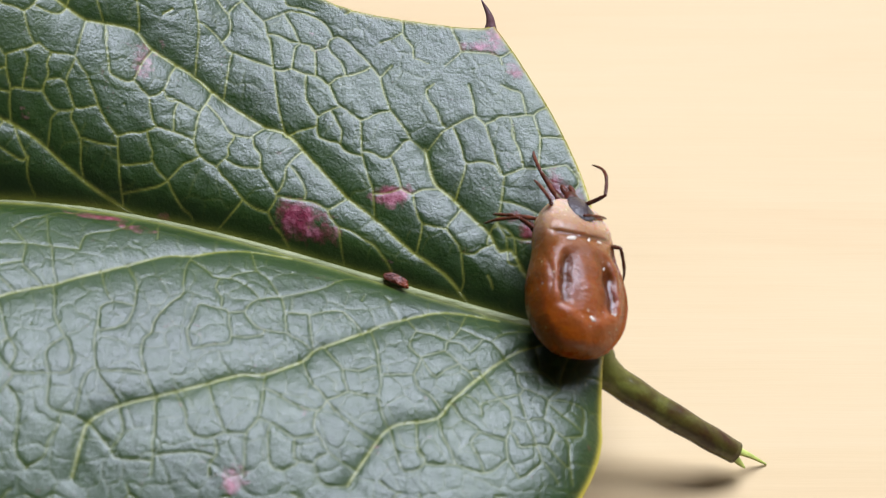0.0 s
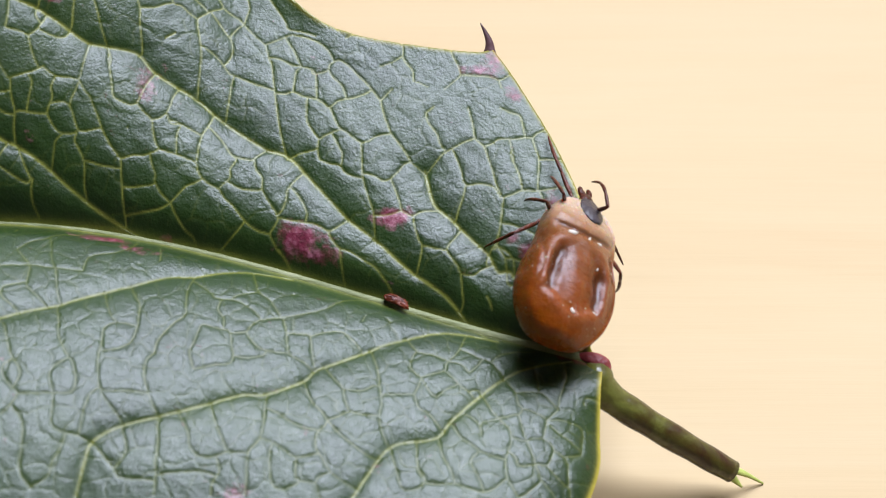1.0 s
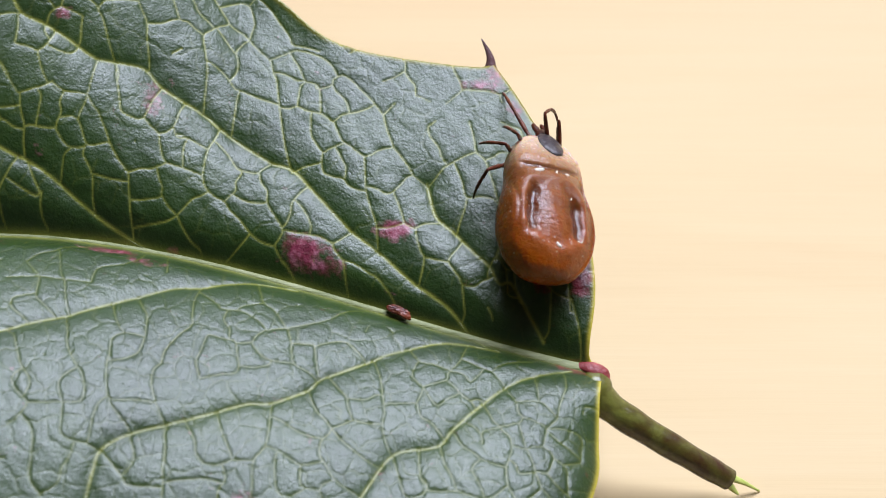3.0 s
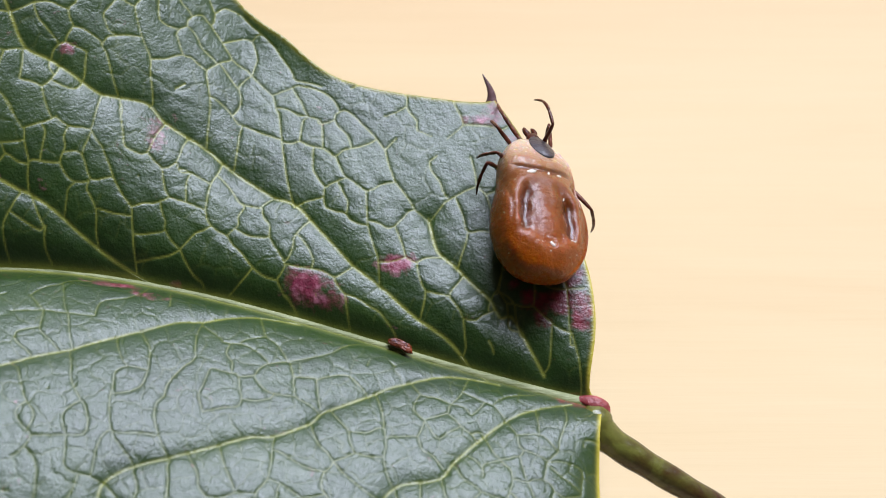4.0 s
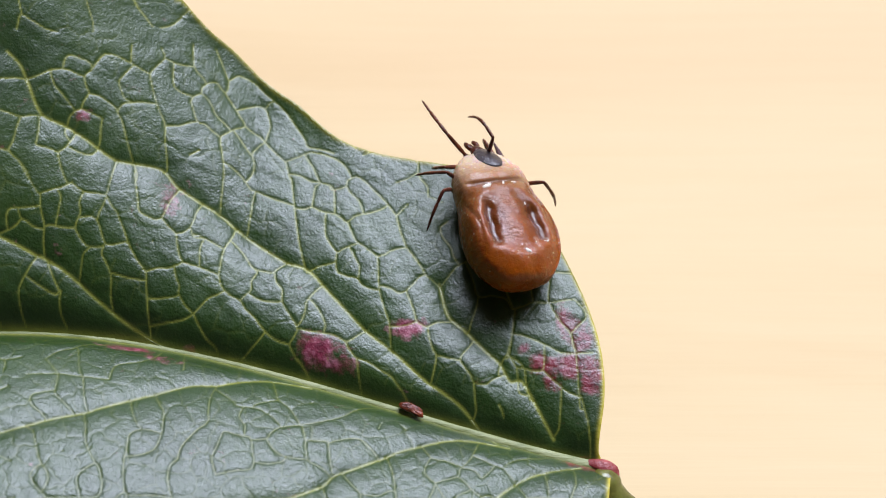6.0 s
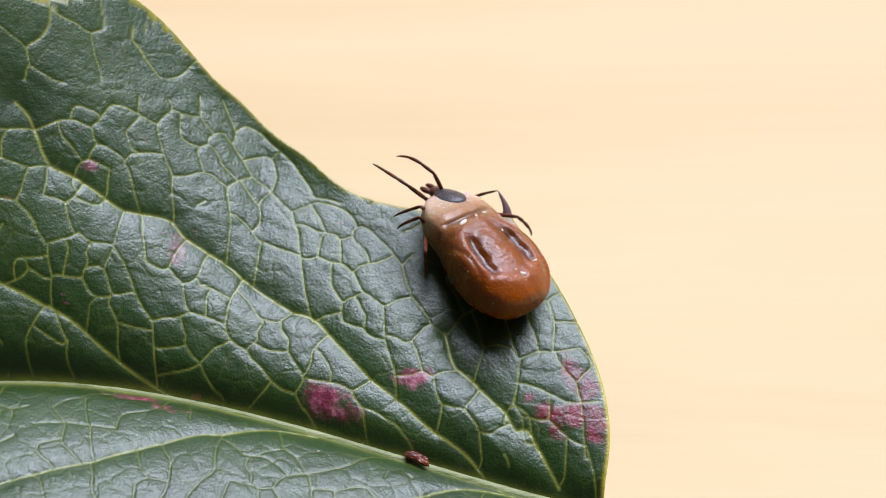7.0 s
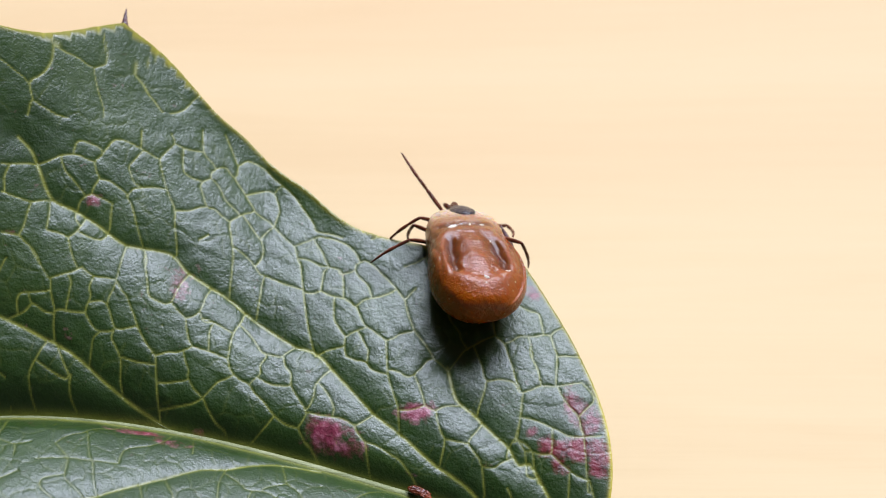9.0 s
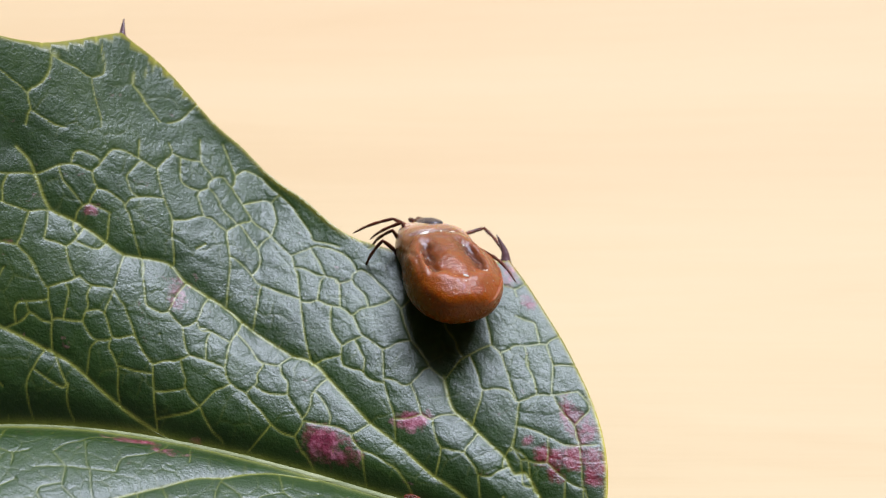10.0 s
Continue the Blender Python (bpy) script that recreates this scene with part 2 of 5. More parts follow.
def leaf_z(x, y):
    """The height of the blade without its veins: a shallow fold along the midrib whose outer ends droop to the table."""
    xm = np.clip(x, -28, None)
    s = y - (midrib_y(xm) + (x - xm) * 0.05)
    u, l = np.clip(s, 0, None), np.clip(-s, 0, None)
    up = 1.75 * (1 - np.exp(-u / 2.6)) + u * (0.05 + 0.027 * (np.clip(-12 - x, 0, 16) - 1.6 * np.clip(-30 - x, 0, 10)))
    low = (2.4 + 0.08 * np.clip(-2 - x, 0, 22)) * (1 - np.exp(-l / 6.0)) - 0.014 * np.clip(l - 12, 0, None) ** 2
    return np.maximum(midrib_z(x) + up + low, 0.45)


def leaf_outline():
    """The margin in pieces that meet at the spiny teeth, from the stalk up over the tip and back."""
    right = [(8.87, -5.21), (8.27, -4.67), (8.2, -3.97), (8.51, -1.83), (8.52, 0.02), (8.21, 2.15), (7.43, 4.67), (6.17, 7.63), (5.12, 9.59), (3.99, 11.61), (2.77, 13.47)]
    top = [(2.57, 13.12), (2.01, 12.98), (0.52, 12.96), (-2.11, 13.19), (-4.76, 13.59), (-6.91, 14.33), (-8.08, 15.11), (-9.44, 16.41), (-10.95, 17.51), (-13.25, 19.48), (-15.1, 20.63), (-18, 23.20), (-20.5, 24.50)]
    far = [(-20.5, 24.5), (-25, 22.0), (-30, 21.5), (-37, 23.0)]
    far2 = [(-37, 23.0), (-42, 18.0), (-48, 14.0), (-55, 12.5)]
    tip = [(-55, 12.5), (-59, 8.0), (-66, 3.5)]
    tip2 = [(-66, 3.5), (-60, -2.0), (-55, -8.5)]
    near = [(-55, -8.5), (-48, -9.5), (-42, -14.0), (-36, -20.5)]
    near2 = [(-36, -20.5), (-29, -19.0), (-22, -20.5), (-15, -24.5)]
    near3 = [(-15, -24.5), (-9, -21.0), (-3.5, -20.8), (0.5, -21.6)]
    low = [(0.5, -21.6), (2.25, -19.99), (4.63, -18.35), (6.47, -16.31), (7.43, -14.75), (8.15, -13.14), (8.54, -11.53), (8.58, -9.87), (8.66, -7.52), (8.84, -5.82)]
    rim = [smooth_line(piece, 12 * len(piece))[:-1] for piece in (right, top, far, far2, tip, tip2, near, near2, near3, low)]
    return np.vstack(rim)


SECONDARY, TERTIARY = [], []


def strong_vein(*points):
    SECONDARY.append(points)


def vein(*points):
    TERTIARY.append(points)


# strong side veins
strong_vein((-8.3, -1.09), (-10.49, -0.93), (-12.02, -1.22), (-13.68, -1.8), (-15.04, -2.04), (-16.88, -2.93), (-18.24, -3.56), (-19.39, -4.1), (-20.67, -4.76), (-22.25, -5.31), (-23.66, -5.95), (-26.48, -7.14))
strong_vein((3.09, -4.38), (1.26, -4.14), (-0.06, -4.22), (-1.31, -4.62), (-3.17, -5.46), (-4.09, -6.04), (-5.6, -6.91), (-6.8, -7.58), (-7.44, -8.35), (-9.3, -9.34), (-10.63, -9.55), (-12.09, -10.15), (-12.96, -10.52), (-14.97, -11.3), (-16.82, -12.04), (-18.12, -13.01), (-18.43, -14.06), (-18.6, -15.01), (-18.79, -16.09))
strong_vein((-26.02, 15.9), (-25.32, 15.37), (-24.85, 14.45), (-24.1, 12.98), (-22.76, 12.56), (-21.46, 11.98), (-19.98, 11.2), (-18.79, 11.15), (-17.23, 11.04), (-16.21, 10.09), (-13.87, 8.85), (-12.93, 8.13), (-10.14, 6.29), (-8.64, 5.72), (-7.11, 4.09), (-5.26, 2.12), (-3.77, 0.98), (-1.79, -0.7), (0.17, -1.98), (1.45, -3.36), (2.41, -4.15))
strong_vein((-0.99, 5.21), (-0.65, 3.68), (-0.32, 2.97), (0.67, 2.12), (1, 1.77), (1.82, 0.93), (2.54, 0.27), (3.12, -0.72), (3.82, -0.76), (4.84, -2.52), (5.61, -3.82))
strong_vein((-27.29, 6.37), (-25.44, 5.81), (-24.25, 5.37), (-23.71, 5.22), (-22.76, 4.76), (-21.81, 4.16), (-20.69, 3.33), (-19.48, 2.56), (-18.62, 2.08), (-17.66, 1.57), (-16.92, 1.26))
strong_vein((7.15, -5.42), (6.02, -5.76), (4.58, -6.34), (3.47, -7.05), (2.04, -8.42), (0.49, -10.13), (-0.37, -11.27), (-2.7, -11.96), (-4.03, -13.97), (-4.89, -15.53))
# the net between them, upper half
vein((-26.85, 14.11), (-26.39, 14.23), (-25.32, 14.63), (-24.95, 14.73))
vein((-26.39, 14.23), (-26.67, 13.48), (-26.65, 12.87))
vein((-24.95, 14.73), (-24.24, 15.04), (-23.54, 15.49))
vein((-23.54, 15.49), (-23.62, 15.21), (-23.38, 14.62), (-23.18, 14.41))
vein((-23.54, 15.46), (-23.01, 15.63), (-22.54, 15.63), (-22.15, 15.54), (-21.74, 15.51))
vein((-22.41, 16.53), (-21.62, 16.43), (-21.35, 16.09), (-21.74, 15.51), (-21.62, 14.91), (-21.48, 14.61), (-21.77, 14.03), (-21.88, 13.67))
vein((-21.35, 16.09), (-20.84, 16.93), (-20.54, 17.16), (-19.9, 17.18), (-19.09, 16.97), (-18.43, 16.74), (-18.11, 16.69))
vein((-19.22, 17.04), (-19.2, 18.14))
vein((-19.08, 16.93), (-19.53, 16.23), (-19.83, 15.73), (-19.72, 15.31), (-19.47, 14.78), (-18.98, 14.66))
vein((-21.48, 14.61), (-20.9, 14.58), (-20.41, 14.36), (-19.99, 14.13), (-19.85, 13.89))
vein((-21.88, 13.67), (-21.34, 13.53), (-20.69, 13.34))
vein((-20.69, 13.34), (-20.76, 12.75), (-20.79, 12.07), (-20.96, 11.54))
vein((-21.88, 13.67), (-22.44, 13.21), (-22.64, 12.68), (-22.72, 12.43))
vein((-18.98, 14.66), (-19.55, 14.41), (-19.85, 13.89), (-19.64, 13.52), (-19.42, 12.88), (-19.19, 12.07), (-18.9, 11.26), (-18.75, 10.88))
vein((-18.98, 14.66), (-18.35, 14.83), (-17.8, 14.9))
vein((-17.54, 18.49), (-17.35, 17.93), (-17.81, 17.23), (-18.11, 16.69), (-18.01, 16.07), (-17.78, 15.23), (-17.53, 14.58), (-17.17, 13.77), (-17.13, 12.88), (-17.02, 12), (-16.96, 11.3))
vein((-17.35, 17.93), (-16.69, 17.78), (-15.69, 17.93))
vein((-26.8, 12.59), (-26.18, 12.52), (-25.18, 12.47), (-24.62, 12.72), (-24.06, 12.88))
vein((-25.18, 12.47), (-25.37, 11.78), (-25.56, 10.96), (-25.73, 10.44), (-25.15, 9.96))
vein((-25.73, 10.44), (-26.73, 10.43))
vein((-22.23, 12.11), (-22.38, 11.75), (-22.73, 11.2), (-23.04, 10.88), (-22.95, 10.35))
vein((-23.04, 10.88), (-23.61, 11.03), (-24.25, 11.07), (-24.26, 11.38))
vein((-17.16, 13.7), (-16.36, 13.9), (-15.88, 14.18), (-15.34, 14.44))
vein((-16.81, 16.73), (-16.72, 16.28), (-16.29, 16.04), (-15.73, 15.98))
vein((-15.78, 19.36), (-15.66, 17.95), (-15.14, 17.36), (-14.93, 17.05))
vein((-14.93, 17.05), (-15.17, 16.66), (-15.22, 16.3), (-15.63, 15.98), (-15.78, 15.63))
vein((-15.78, 15.63), (-15.6, 15.12), (-15.34, 14.44), (-14.91, 14.37), (-14.47, 14.04), (-14, 13.75))
vein((-14.93, 17.05), (-14.38, 17.31), (-14.04, 16.96), (-13.8, 16.77))
vein((-14.47, 19.48), (-14.11, 18.71), (-13.82, 18.03), (-13.64, 17.74), (-13.19, 18.15), (-12.76, 18.15), (-12.08, 17.89), (-11.55, 17.33), (-11.02, 16.87), (-10.31, 16.18), (-9.77, 15.4), (-9.12, 14.43), (-8.86, 13.84), (-8.18, 13.68), (-7.32, 13.45))
vein((-13.64, 17.74), (-13.71, 17.08), (-13.79, 16.73), (-13.34, 16.1), (-12.98, 15.54), (-12.63, 14.94), (-13.11, 14.59), (-13.59, 14.18), (-13.99, 13.68), (-13.86, 12.75), (-13.76, 12.13))
vein((-12.63, 14.94), (-12.29, 14.69), (-11.77, 14.4), (-11.42, 14.02), (-10.89, 13.41), (-10.15, 12.7))
vein((-11.42, 14.02), (-11.27, 14.59), (-11.15, 15.12), (-11.32, 15.92), (-11.51, 16.31), (-11.93, 16.49), (-12.52, 16.22))
vein((-11.48, 16.36), (-11.18, 16.74), (-10.98, 16.83))
vein((-14.54, 15.63), (-14.29, 15.13), (-13.84, 14.76))
vein((-11.42, 14.02), (-11.81, 13.67), (-12.13, 13.15), (-12.04, 12.66))
vein((-12.92, 13.98), (-12.57, 13.5), (-12.26, 13.11))
vein((-10.15, 12.74), (-9.35, 13.14), (-8.68, 13.45), (-7.83, 13.3), (-7.32, 13.13))
vein((-10.15, 12.74), (-9.92, 11.8))
vein((-9.11, 7.04), (-8.98, 6.48), (-8.72, 5.69))
vein((-9.18, 9.59), (-8.9, 9.59), (-8.51, 9.73), (-7.89, 9.45), (-7.15, 9.34))
vein((-8.51, 9.73), (-8.43, 10.51), (-8.34, 11.1), (-8.08, 11.39))
vein((-7.15, 9.34), (-7.26, 10.97), (-7.68, 11.33), (-8.08, 11.47), (-8.48, 12.35), (-8.66, 12.66))
vein((-8.08, 11.43), (-8.62, 11.48), (-8.97, 11.66))
vein((-7.26, 10.97), (-6.86, 11.1), (-6.53, 11.28), (-6.43, 11.68), (-5.93, 11.94), (-5.42, 11.65), (-4.9, 11.09), (-4.21, 10.35), (-3.53, 9.41))
vein((-6.53, 11.28), (-6.25, 10.82), (-5.73, 10.27), (-5.48, 9.5))
vein((-7.15, 9.34), (-6.71, 9.05), (-6.4, 8.84), (-5.88, 9.29), (-5.04, 9.53), (-4.54, 9.75))
vein((-6.4, 8.84), (-6.12, 8.13), (-5.84, 7.57), (-5.34, 7.22), (-4.59, 6.61))
vein((-7.71, 9), (-7.69, 8.05), (-7.51, 7.6), (-6.99, 6.87), (-6.66, 7.04), (-6.17, 7.29), (-5.74, 7.46))
vein((-3.53, 9.41), (-3.2, 9.82), (-2.86, 10.22))
vein((-3.53, 9.41), (-3.31, 8.46), (-3.11, 7.9), (-2.9, 7.33), (-2.49, 6.79), (-1.99, 6.06), (-1.75, 5.62), (-1.32, 5.34), (-0.95, 4.99))
vein((-2.9, 7.33), (-3.5, 7.19), (-3.9, 7.02), (-4.16, 6.78), (-4.59, 6.61))
vein((-4.59, 6.61), (-4.54, 5.57), (-4.46, 4.47), (-4.18, 3.41), (-3.88, 2.54), (-3.8, 1.68), (-3.73, 0.82))
vein((-6.99, 6.87), (-7.04, 6.2), (-6.93, 5.65), (-6.73, 5.48), (-6.3, 5.31), (-5.8, 5.22), (-5.46, 4.8), (-4.96, 4.56), (-4.46, 4.47))
vein((-5.82, 6.33), (-5.64, 5.89), (-5.7, 5.19))
vein((-7.04, 6.2), (-7.97, 5.97), (-8.62, 5.69))
vein((-2.91, 4.5), (-2.64, 4.84), (-2.41, 5.11), (-2.15, 5.49), (-1.79, 5.66))
vein((-2.91, 4.5), (-3.3, 4.34), (-3.63, 4.51))
vein((-2.91, 4.5), (-2.64, 3.82), (-2.4, 3.11), (-2.26, 2.59), (-1.97, 2.42), (-1.64, 2.33), (-1.14, 2.62), (-0.29, 2.8))
vein((-2.26, 2.59), (-2.79, 2.4), (-3.38, 2.31), (-3.81, 2.3))
vein((-1.64, 2.33), (-1.53, 1.57), (-1.3, 0.89), (-1.14, 0.63), (-1.2, 0.07), (-1.4, -0.72))
vein((-1.14, 0.63), (-0.48, 0.47), (0.24, 0.32))
vein((-8.95, 1.97), (-8.53, 1.88), (-7.71, 1.79), (-7.05, 1.7), (-6.39, 1.38), (-6.06, 1.48), (-5.41, 1.99))
vein((-8.87, 2.59), (-8.72, 3.1), (-8.67, 3.62), (-8.35, 4.15))
vein((-7.64, 1.79), (-7.55, 2.28), (-7.73, 2.78))
vein((-8.96, 0.26), (-8.74, -0.03), (-8.27, -0.68))
vein((-6.39, 1.38), (-6.12, 0.84), (-5.72, 0.43), (-5.06, 0.21), (-4.41, -0.19), (-3.75, -0.56), (-3.16, -1.21))
vein((-5.72, 0.43), (-5.62, -0.29))
vein((-0.95, 4.99), (-0.49, 5.57), (0.01, 6.23), (0.18, 6.35), (-0.16, 6.9), (-0.32, 7.46), (-0.83, 8.2), (-0.93, 8.77))
vein((0.18, 6.35), (0.85, 6.76), (1.18, 6.97), (1.85, 7.27))
vein((0.58, 6.48), (0.91, 5.63), (1.07, 5.08), (1.17, 4.53), (1.44, 4.28), (2, 4.38), (2.67, 4.3), (3, 4.06), (3.22, 3.63), (3.42, 3.56))
vein((1.3, 4.31), (1.17, 3.61), (0.93, 2.88), (0.7, 2.09))
vein((1.46, 9.21), (1.72, 8.14), (1.85, 7.27), (2.35, 6.72), (2.61, 5.9), (2.84, 5.17), (3, 4.43), (3.29, 3.7))
vein((2.35, 6.72), (2.86, 6.98), (3.26, 7.26), (4.04, 7.3), (4.71, 7.45), (5.11, 7.44))
vein((3.8, 7.29), (3.93, 6.65))
vein((3.29, 9.31), (3.89, 9.03), (4.4, 8.86), (4.56, 8.29), (4.71, 7.45))
vein((5.11, 7.44), (5.39, 7.76), (5.83, 8.05), (6.08, 8.37))
vein((5.11, 7.44), (5.27, 6.8), (5.46, 6.05), (5.4, 4.92), (5.35, 4.06))
vein((5.46, 6.05), (6.2, 6.12), (7.1, 6.13))
vein((3.42, 3.56), (3.99, 3.81), (4.49, 4.05), (5.35, 4.06), (5.99, 4.2), (6.89, 4.39))
vein((4.02, 5.79), (4.27, 5.23), (4.43, 4.5), (4.49, 4.05))
vein((3.42, 3.56), (3.34, 2.61), (3.2, 1.72), (2.96, 0.83))
vein((2.96, 0.83), (2.7, 0.48), (2.53, 0.07))
vein((3.21, 2.07), (3.96, 1.92), (4.62, 1.66), (5.11, 1.43), (5.6, 1.2), (6.09, 0.94), (6.91, 0.9), (7.9, 1.01))
vein((5.11, 1.43), (5.1, 0.56), (5.02, -0.14))
vein((5.02, -0.14), (4.43, -0.15), (3.94, 0), (3.51, 0.06), (3.29, 0.39), (2.96, 0.83))
vein((3.51, 0.06), (3.57, -0.67), (3.6, -1.23))
vein((5.02, -0.14), (5.41, -0.53), (5.89, -0.95), (6.38, -1.37), (7.03, -1.65))
vein((6.13, 2.81), (6.64, 2.14), (6.76, 1.5), (6.91, 0.97), (6.99, -0.07), (7.04, -1.09), (7.11, -2.23))
vein((6.64, 2.14), (7.12, 2.71), (7.39, 2.98))
vein((0.96, 1.57), (0.67, 1.11), (0.4, 0.76), (0.24, 0.35), (0.5, -0.07), (0.83, -0.49), (1.02, -0.87), (1.64, -1.03), (2.13, -0.7), (2.66, -0.4))
vein((1.02, -0.87), (1.09, -1.65), (1.15, -2.16))
vein((-0.5, 9.18), (-0.93, 8.77))
vein((-24.53, 9.03), (-24.15, 8.52), (-23.96, 8.33), (-23.94, 7.79), (-23.81, 7.22), (-23.7, 6.78), (-23.75, 6.05), (-23.68, 5.25))
vein((-23.96, 8.45), (-23.29, 8.74), (-22.67, 9.01), (-22.21, 9.33))
vein((-22.21, 9.27), (-21.57, 8.9), (-20.79, 8.92), (-20.32, 8.92), (-20.13, 9.67))
vein((-21.57, 8.83), (-21.77, 8.24), (-21.69, 7.72), (-21.9, 7.15), (-21.98, 6.83))
vein((-21.98, 6.83), (-22.61, 6.82), (-23.39, 6.85), (-23.7, 6.75))
vein((-21.98, 6.83), (-21.66, 6.32), (-21.33, 5.99), (-21.02, 5.93), (-20.54, 5.95), (-20.32, 6.09))
vein((-21.08, 5.93), (-21.48, 5.53), (-21.57, 5.08), (-21.71, 4.1))
vein((-21.75, 7.41), (-21.22, 7.54), (-20.81, 7.43), (-20.57, 6.99), (-20.3, 6.24), (-19.91, 6.13), (-19.13, 6.33), (-18.94, 6.22))
vein((-20.74, 7.34), (-20.66, 7.76), (-20.45, 8.26), (-20.28, 8.77))
vein((-20.32, 6.09), (-20.44, 5.62), (-20.21, 5.19), (-19.98, 4.76), (-19.88, 4.33), (-19.9, 3.47), (-19.77, 2.8))
vein((-19.98, 4.67), (-19.4, 4.53), (-18.76, 4.4), (-17.93, 4.33))
vein((-20.32, 8.92), (-19.98, 8.33), (-19.66, 7.99), (-19.49, 7.59), (-19.21, 6.99), (-18.94, 6.29), (-18.47, 5.48), (-18.07, 4.99), (-17.91, 4.75), (-17.86, 4), (-17.79, 2.99), (-17.69, 2.17), (-17.6, 1.47))
vein((-18.69, 9.97), (-18.53, 9.03), (-18.4, 8.22), (-17.92, 7.96), (-17.44, 7.86), (-17.12, 8))
vein((-17.12, 8), (-16.92, 8.5), (-16.69, 9.16), (-16.4, 9.73), (-16.22, 10.07))
vein((-17.12, 8), (-16.79, 7.61), (-16.3, 7.17), (-16.18, 6.51), (-16.03, 5.87), (-15.86, 5.49), (-16.23, 5.26), (-16.71, 5.09), (-17.18, 5.06), (-17.91, 4.82))
vein((-16.23, 7.18), (-15.83, 7.33), (-15.49, 7.69), (-15.31, 8.16), (-15.18, 8.71), (-15, 9.16))
vein((-15.49, 7.69), (-15.35, 7.29))
vein((-14.7, 7.14), (-14.21, 6.93), (-13.53, 6.6))
vein((-12.94, 8.01), (-13.11, 7.44), (-13.47, 6.68), (-13.63, 5.96), (-13.76, 4.96))
vein((-15.86, 5.49), (-14.96, 5.31), (-14.31, 5.11), (-13.79, 4.92), (-13.65, 4.43), (-13.38, 4.03), (-12.99, 3.76), (-12.5, 3.53), (-12.17, 3.06), (-11.67, 2.6), (-11.01, 1.82), (-10.36, 1.37), (-9.58, 1.13))
vein((-13.38, 4.03), (-13.79, 3.77), (-14.27, 3.58), (-14.74, 3.1), (-15.05, 2.78), (-15.15, 2.66))
vein((-16.3, 5.26), (-16.22, 4.72), (-15.98, 4.11), (-16.03, 3.8), (-15.7, 3.21), (-15.15, 2.66), (-14.89, 2.2), (-14.4, 1.51), (-13.85, 1.09), (-13.71, 0.44))
vein((-16.99, 3.45), (-16.35, 3.54), (-16, 3.65))
vein((-16.34, 2.32), (-15.69, 2.42), (-15.15, 2.66))
vein((-14.86, 5.29), (-14.89, 6.05))
vein((-11.01, 1.79), (-11.33, 1.43), (-11.65, 1.14))
vein((-12.5, 3.53), (-12.19, 3.89), (-11.88, 4.24), (-11.89, 4.76), (-11.59, 5.29), (-11.66, 5.57))
vein((-9.99, 6.07), (-10.46, 5.62), (-10.71, 5.4), (-11.43, 5.48), (-11.83, 5.64), (-12.17, 6.14))
vein((-10.59, 5.47), (-10.44, 4.81), (-10.1, 4.3), (-10.08, 3.62), (-9.74, 2.96), (-9.31, 2.31), (-9.14, 1.9))
vein((-10.73, 3.53), (-10.24, 3.54), (-10.05, 3.68))
vein((-9.14, 1.9), (-9.39, 1.46), (-9.58, 1.13), (-9.22, 0.48))
vein((-13.73, 10.94), (-13.79, 10.04), (-13.87, 8.86))
vein((-12.45, 11.16), (-12.11, 10.71), (-11.85, 10.63), (-10.78, 10.19), (-9.61, 9.8))
vein((-11.85, 10.63), (-11.99, 10.05), (-12.06, 9.28), (-12.23, 7.91))
vein((-9.76, 11.48), (-9.55, 9.8), (-9.29, 7.94), (-9.03, 6.66), (-8.71, 5.62))
vein((-24.61, 4.42), (-24.93, 3.86), (-25.1, 3.32), (-24.97, 2.46), (-24.68, 1.81))
vein((-24.15, 5.21), (-24.46, 4.71), (-24.61, 4.42))
vein((-22.73, 3.61), (-22.8, 3.21), (-22.75, 2.57), (-22.45, 2.04))
vein((-23.52, 5.04), (-23.26, 4.44))
vein((-25.42, 7.5), (-24.81, 7.59), (-23.94, 7.79))
vein((-25.18, 7.48), (-25.01, 7.06), (-24.73, 6.95), (-24.32, 6.71), (-23.73, 6.6))
vein((-25.01, 7), (-25.41, 6.58), (-26.33, 6.18))
vein((-23.04, 8.83), (-22.81, 8.41), (-22.86, 8))
vein((-23.52, 3.56), (-23.05, 3.38), (-22.82, 3.6))
vein((3.36, 3.22), (3.25, 2.07), (3.08, 0.94), (2.98, 0.63))
vein((3.01, 0.77), (3.63, 0.35), (3.95, -0.09), (4.01, -0.65), (4.23, -1.62))
vein((6.04, -1.36), (6, -2.23), (5.93, -3.14))
vein((7.2, -1.72), (7.57, -3.13), (7.72, -4.3))
# lower half and towards the spine
vein((-20.25, 0.87), (-21.3, 0.62), (-21.84, 0.14), (-22.57, -0.15), (-23.22, -0.91))
vein((-23.22, -0.91), (-22.73, -1.56), (-22.35, -2.19), (-22.37, -3.48), (-21.91, -4.05), (-21.4, -4.6))
vein((-24.09, -2.28), (-22.42, -2.07), (-21.08, -2.14), (-19.56, -2.18))
vein((-21.52, 0.02), (-21.24, -1.62), (-20.98, -2.26), (-20.83, -3.23))
vein((-19.56, -2.18), (-19.42, -1.31), (-19.1, -0.89), (-18.07, -0.56), (-17.5, -0.18))
vein((-23.02, -3.54), (-23.58, -3.81), (-23.57, -4.42), (-23, -4.96))
vein((-13.64, -1.97), (-13.88, -2.88), (-13.89, -3.93), (-13.89, -4.73), (-14.45, -5.39), (-14.99, -6.22), (-15.25, -6.82), (-15.35, -7.46), (-15.7, -7.97), (-15.75, -8.88), (-15.48, -9.91), (-15.13, -10.75), (-14.79, -11.41))
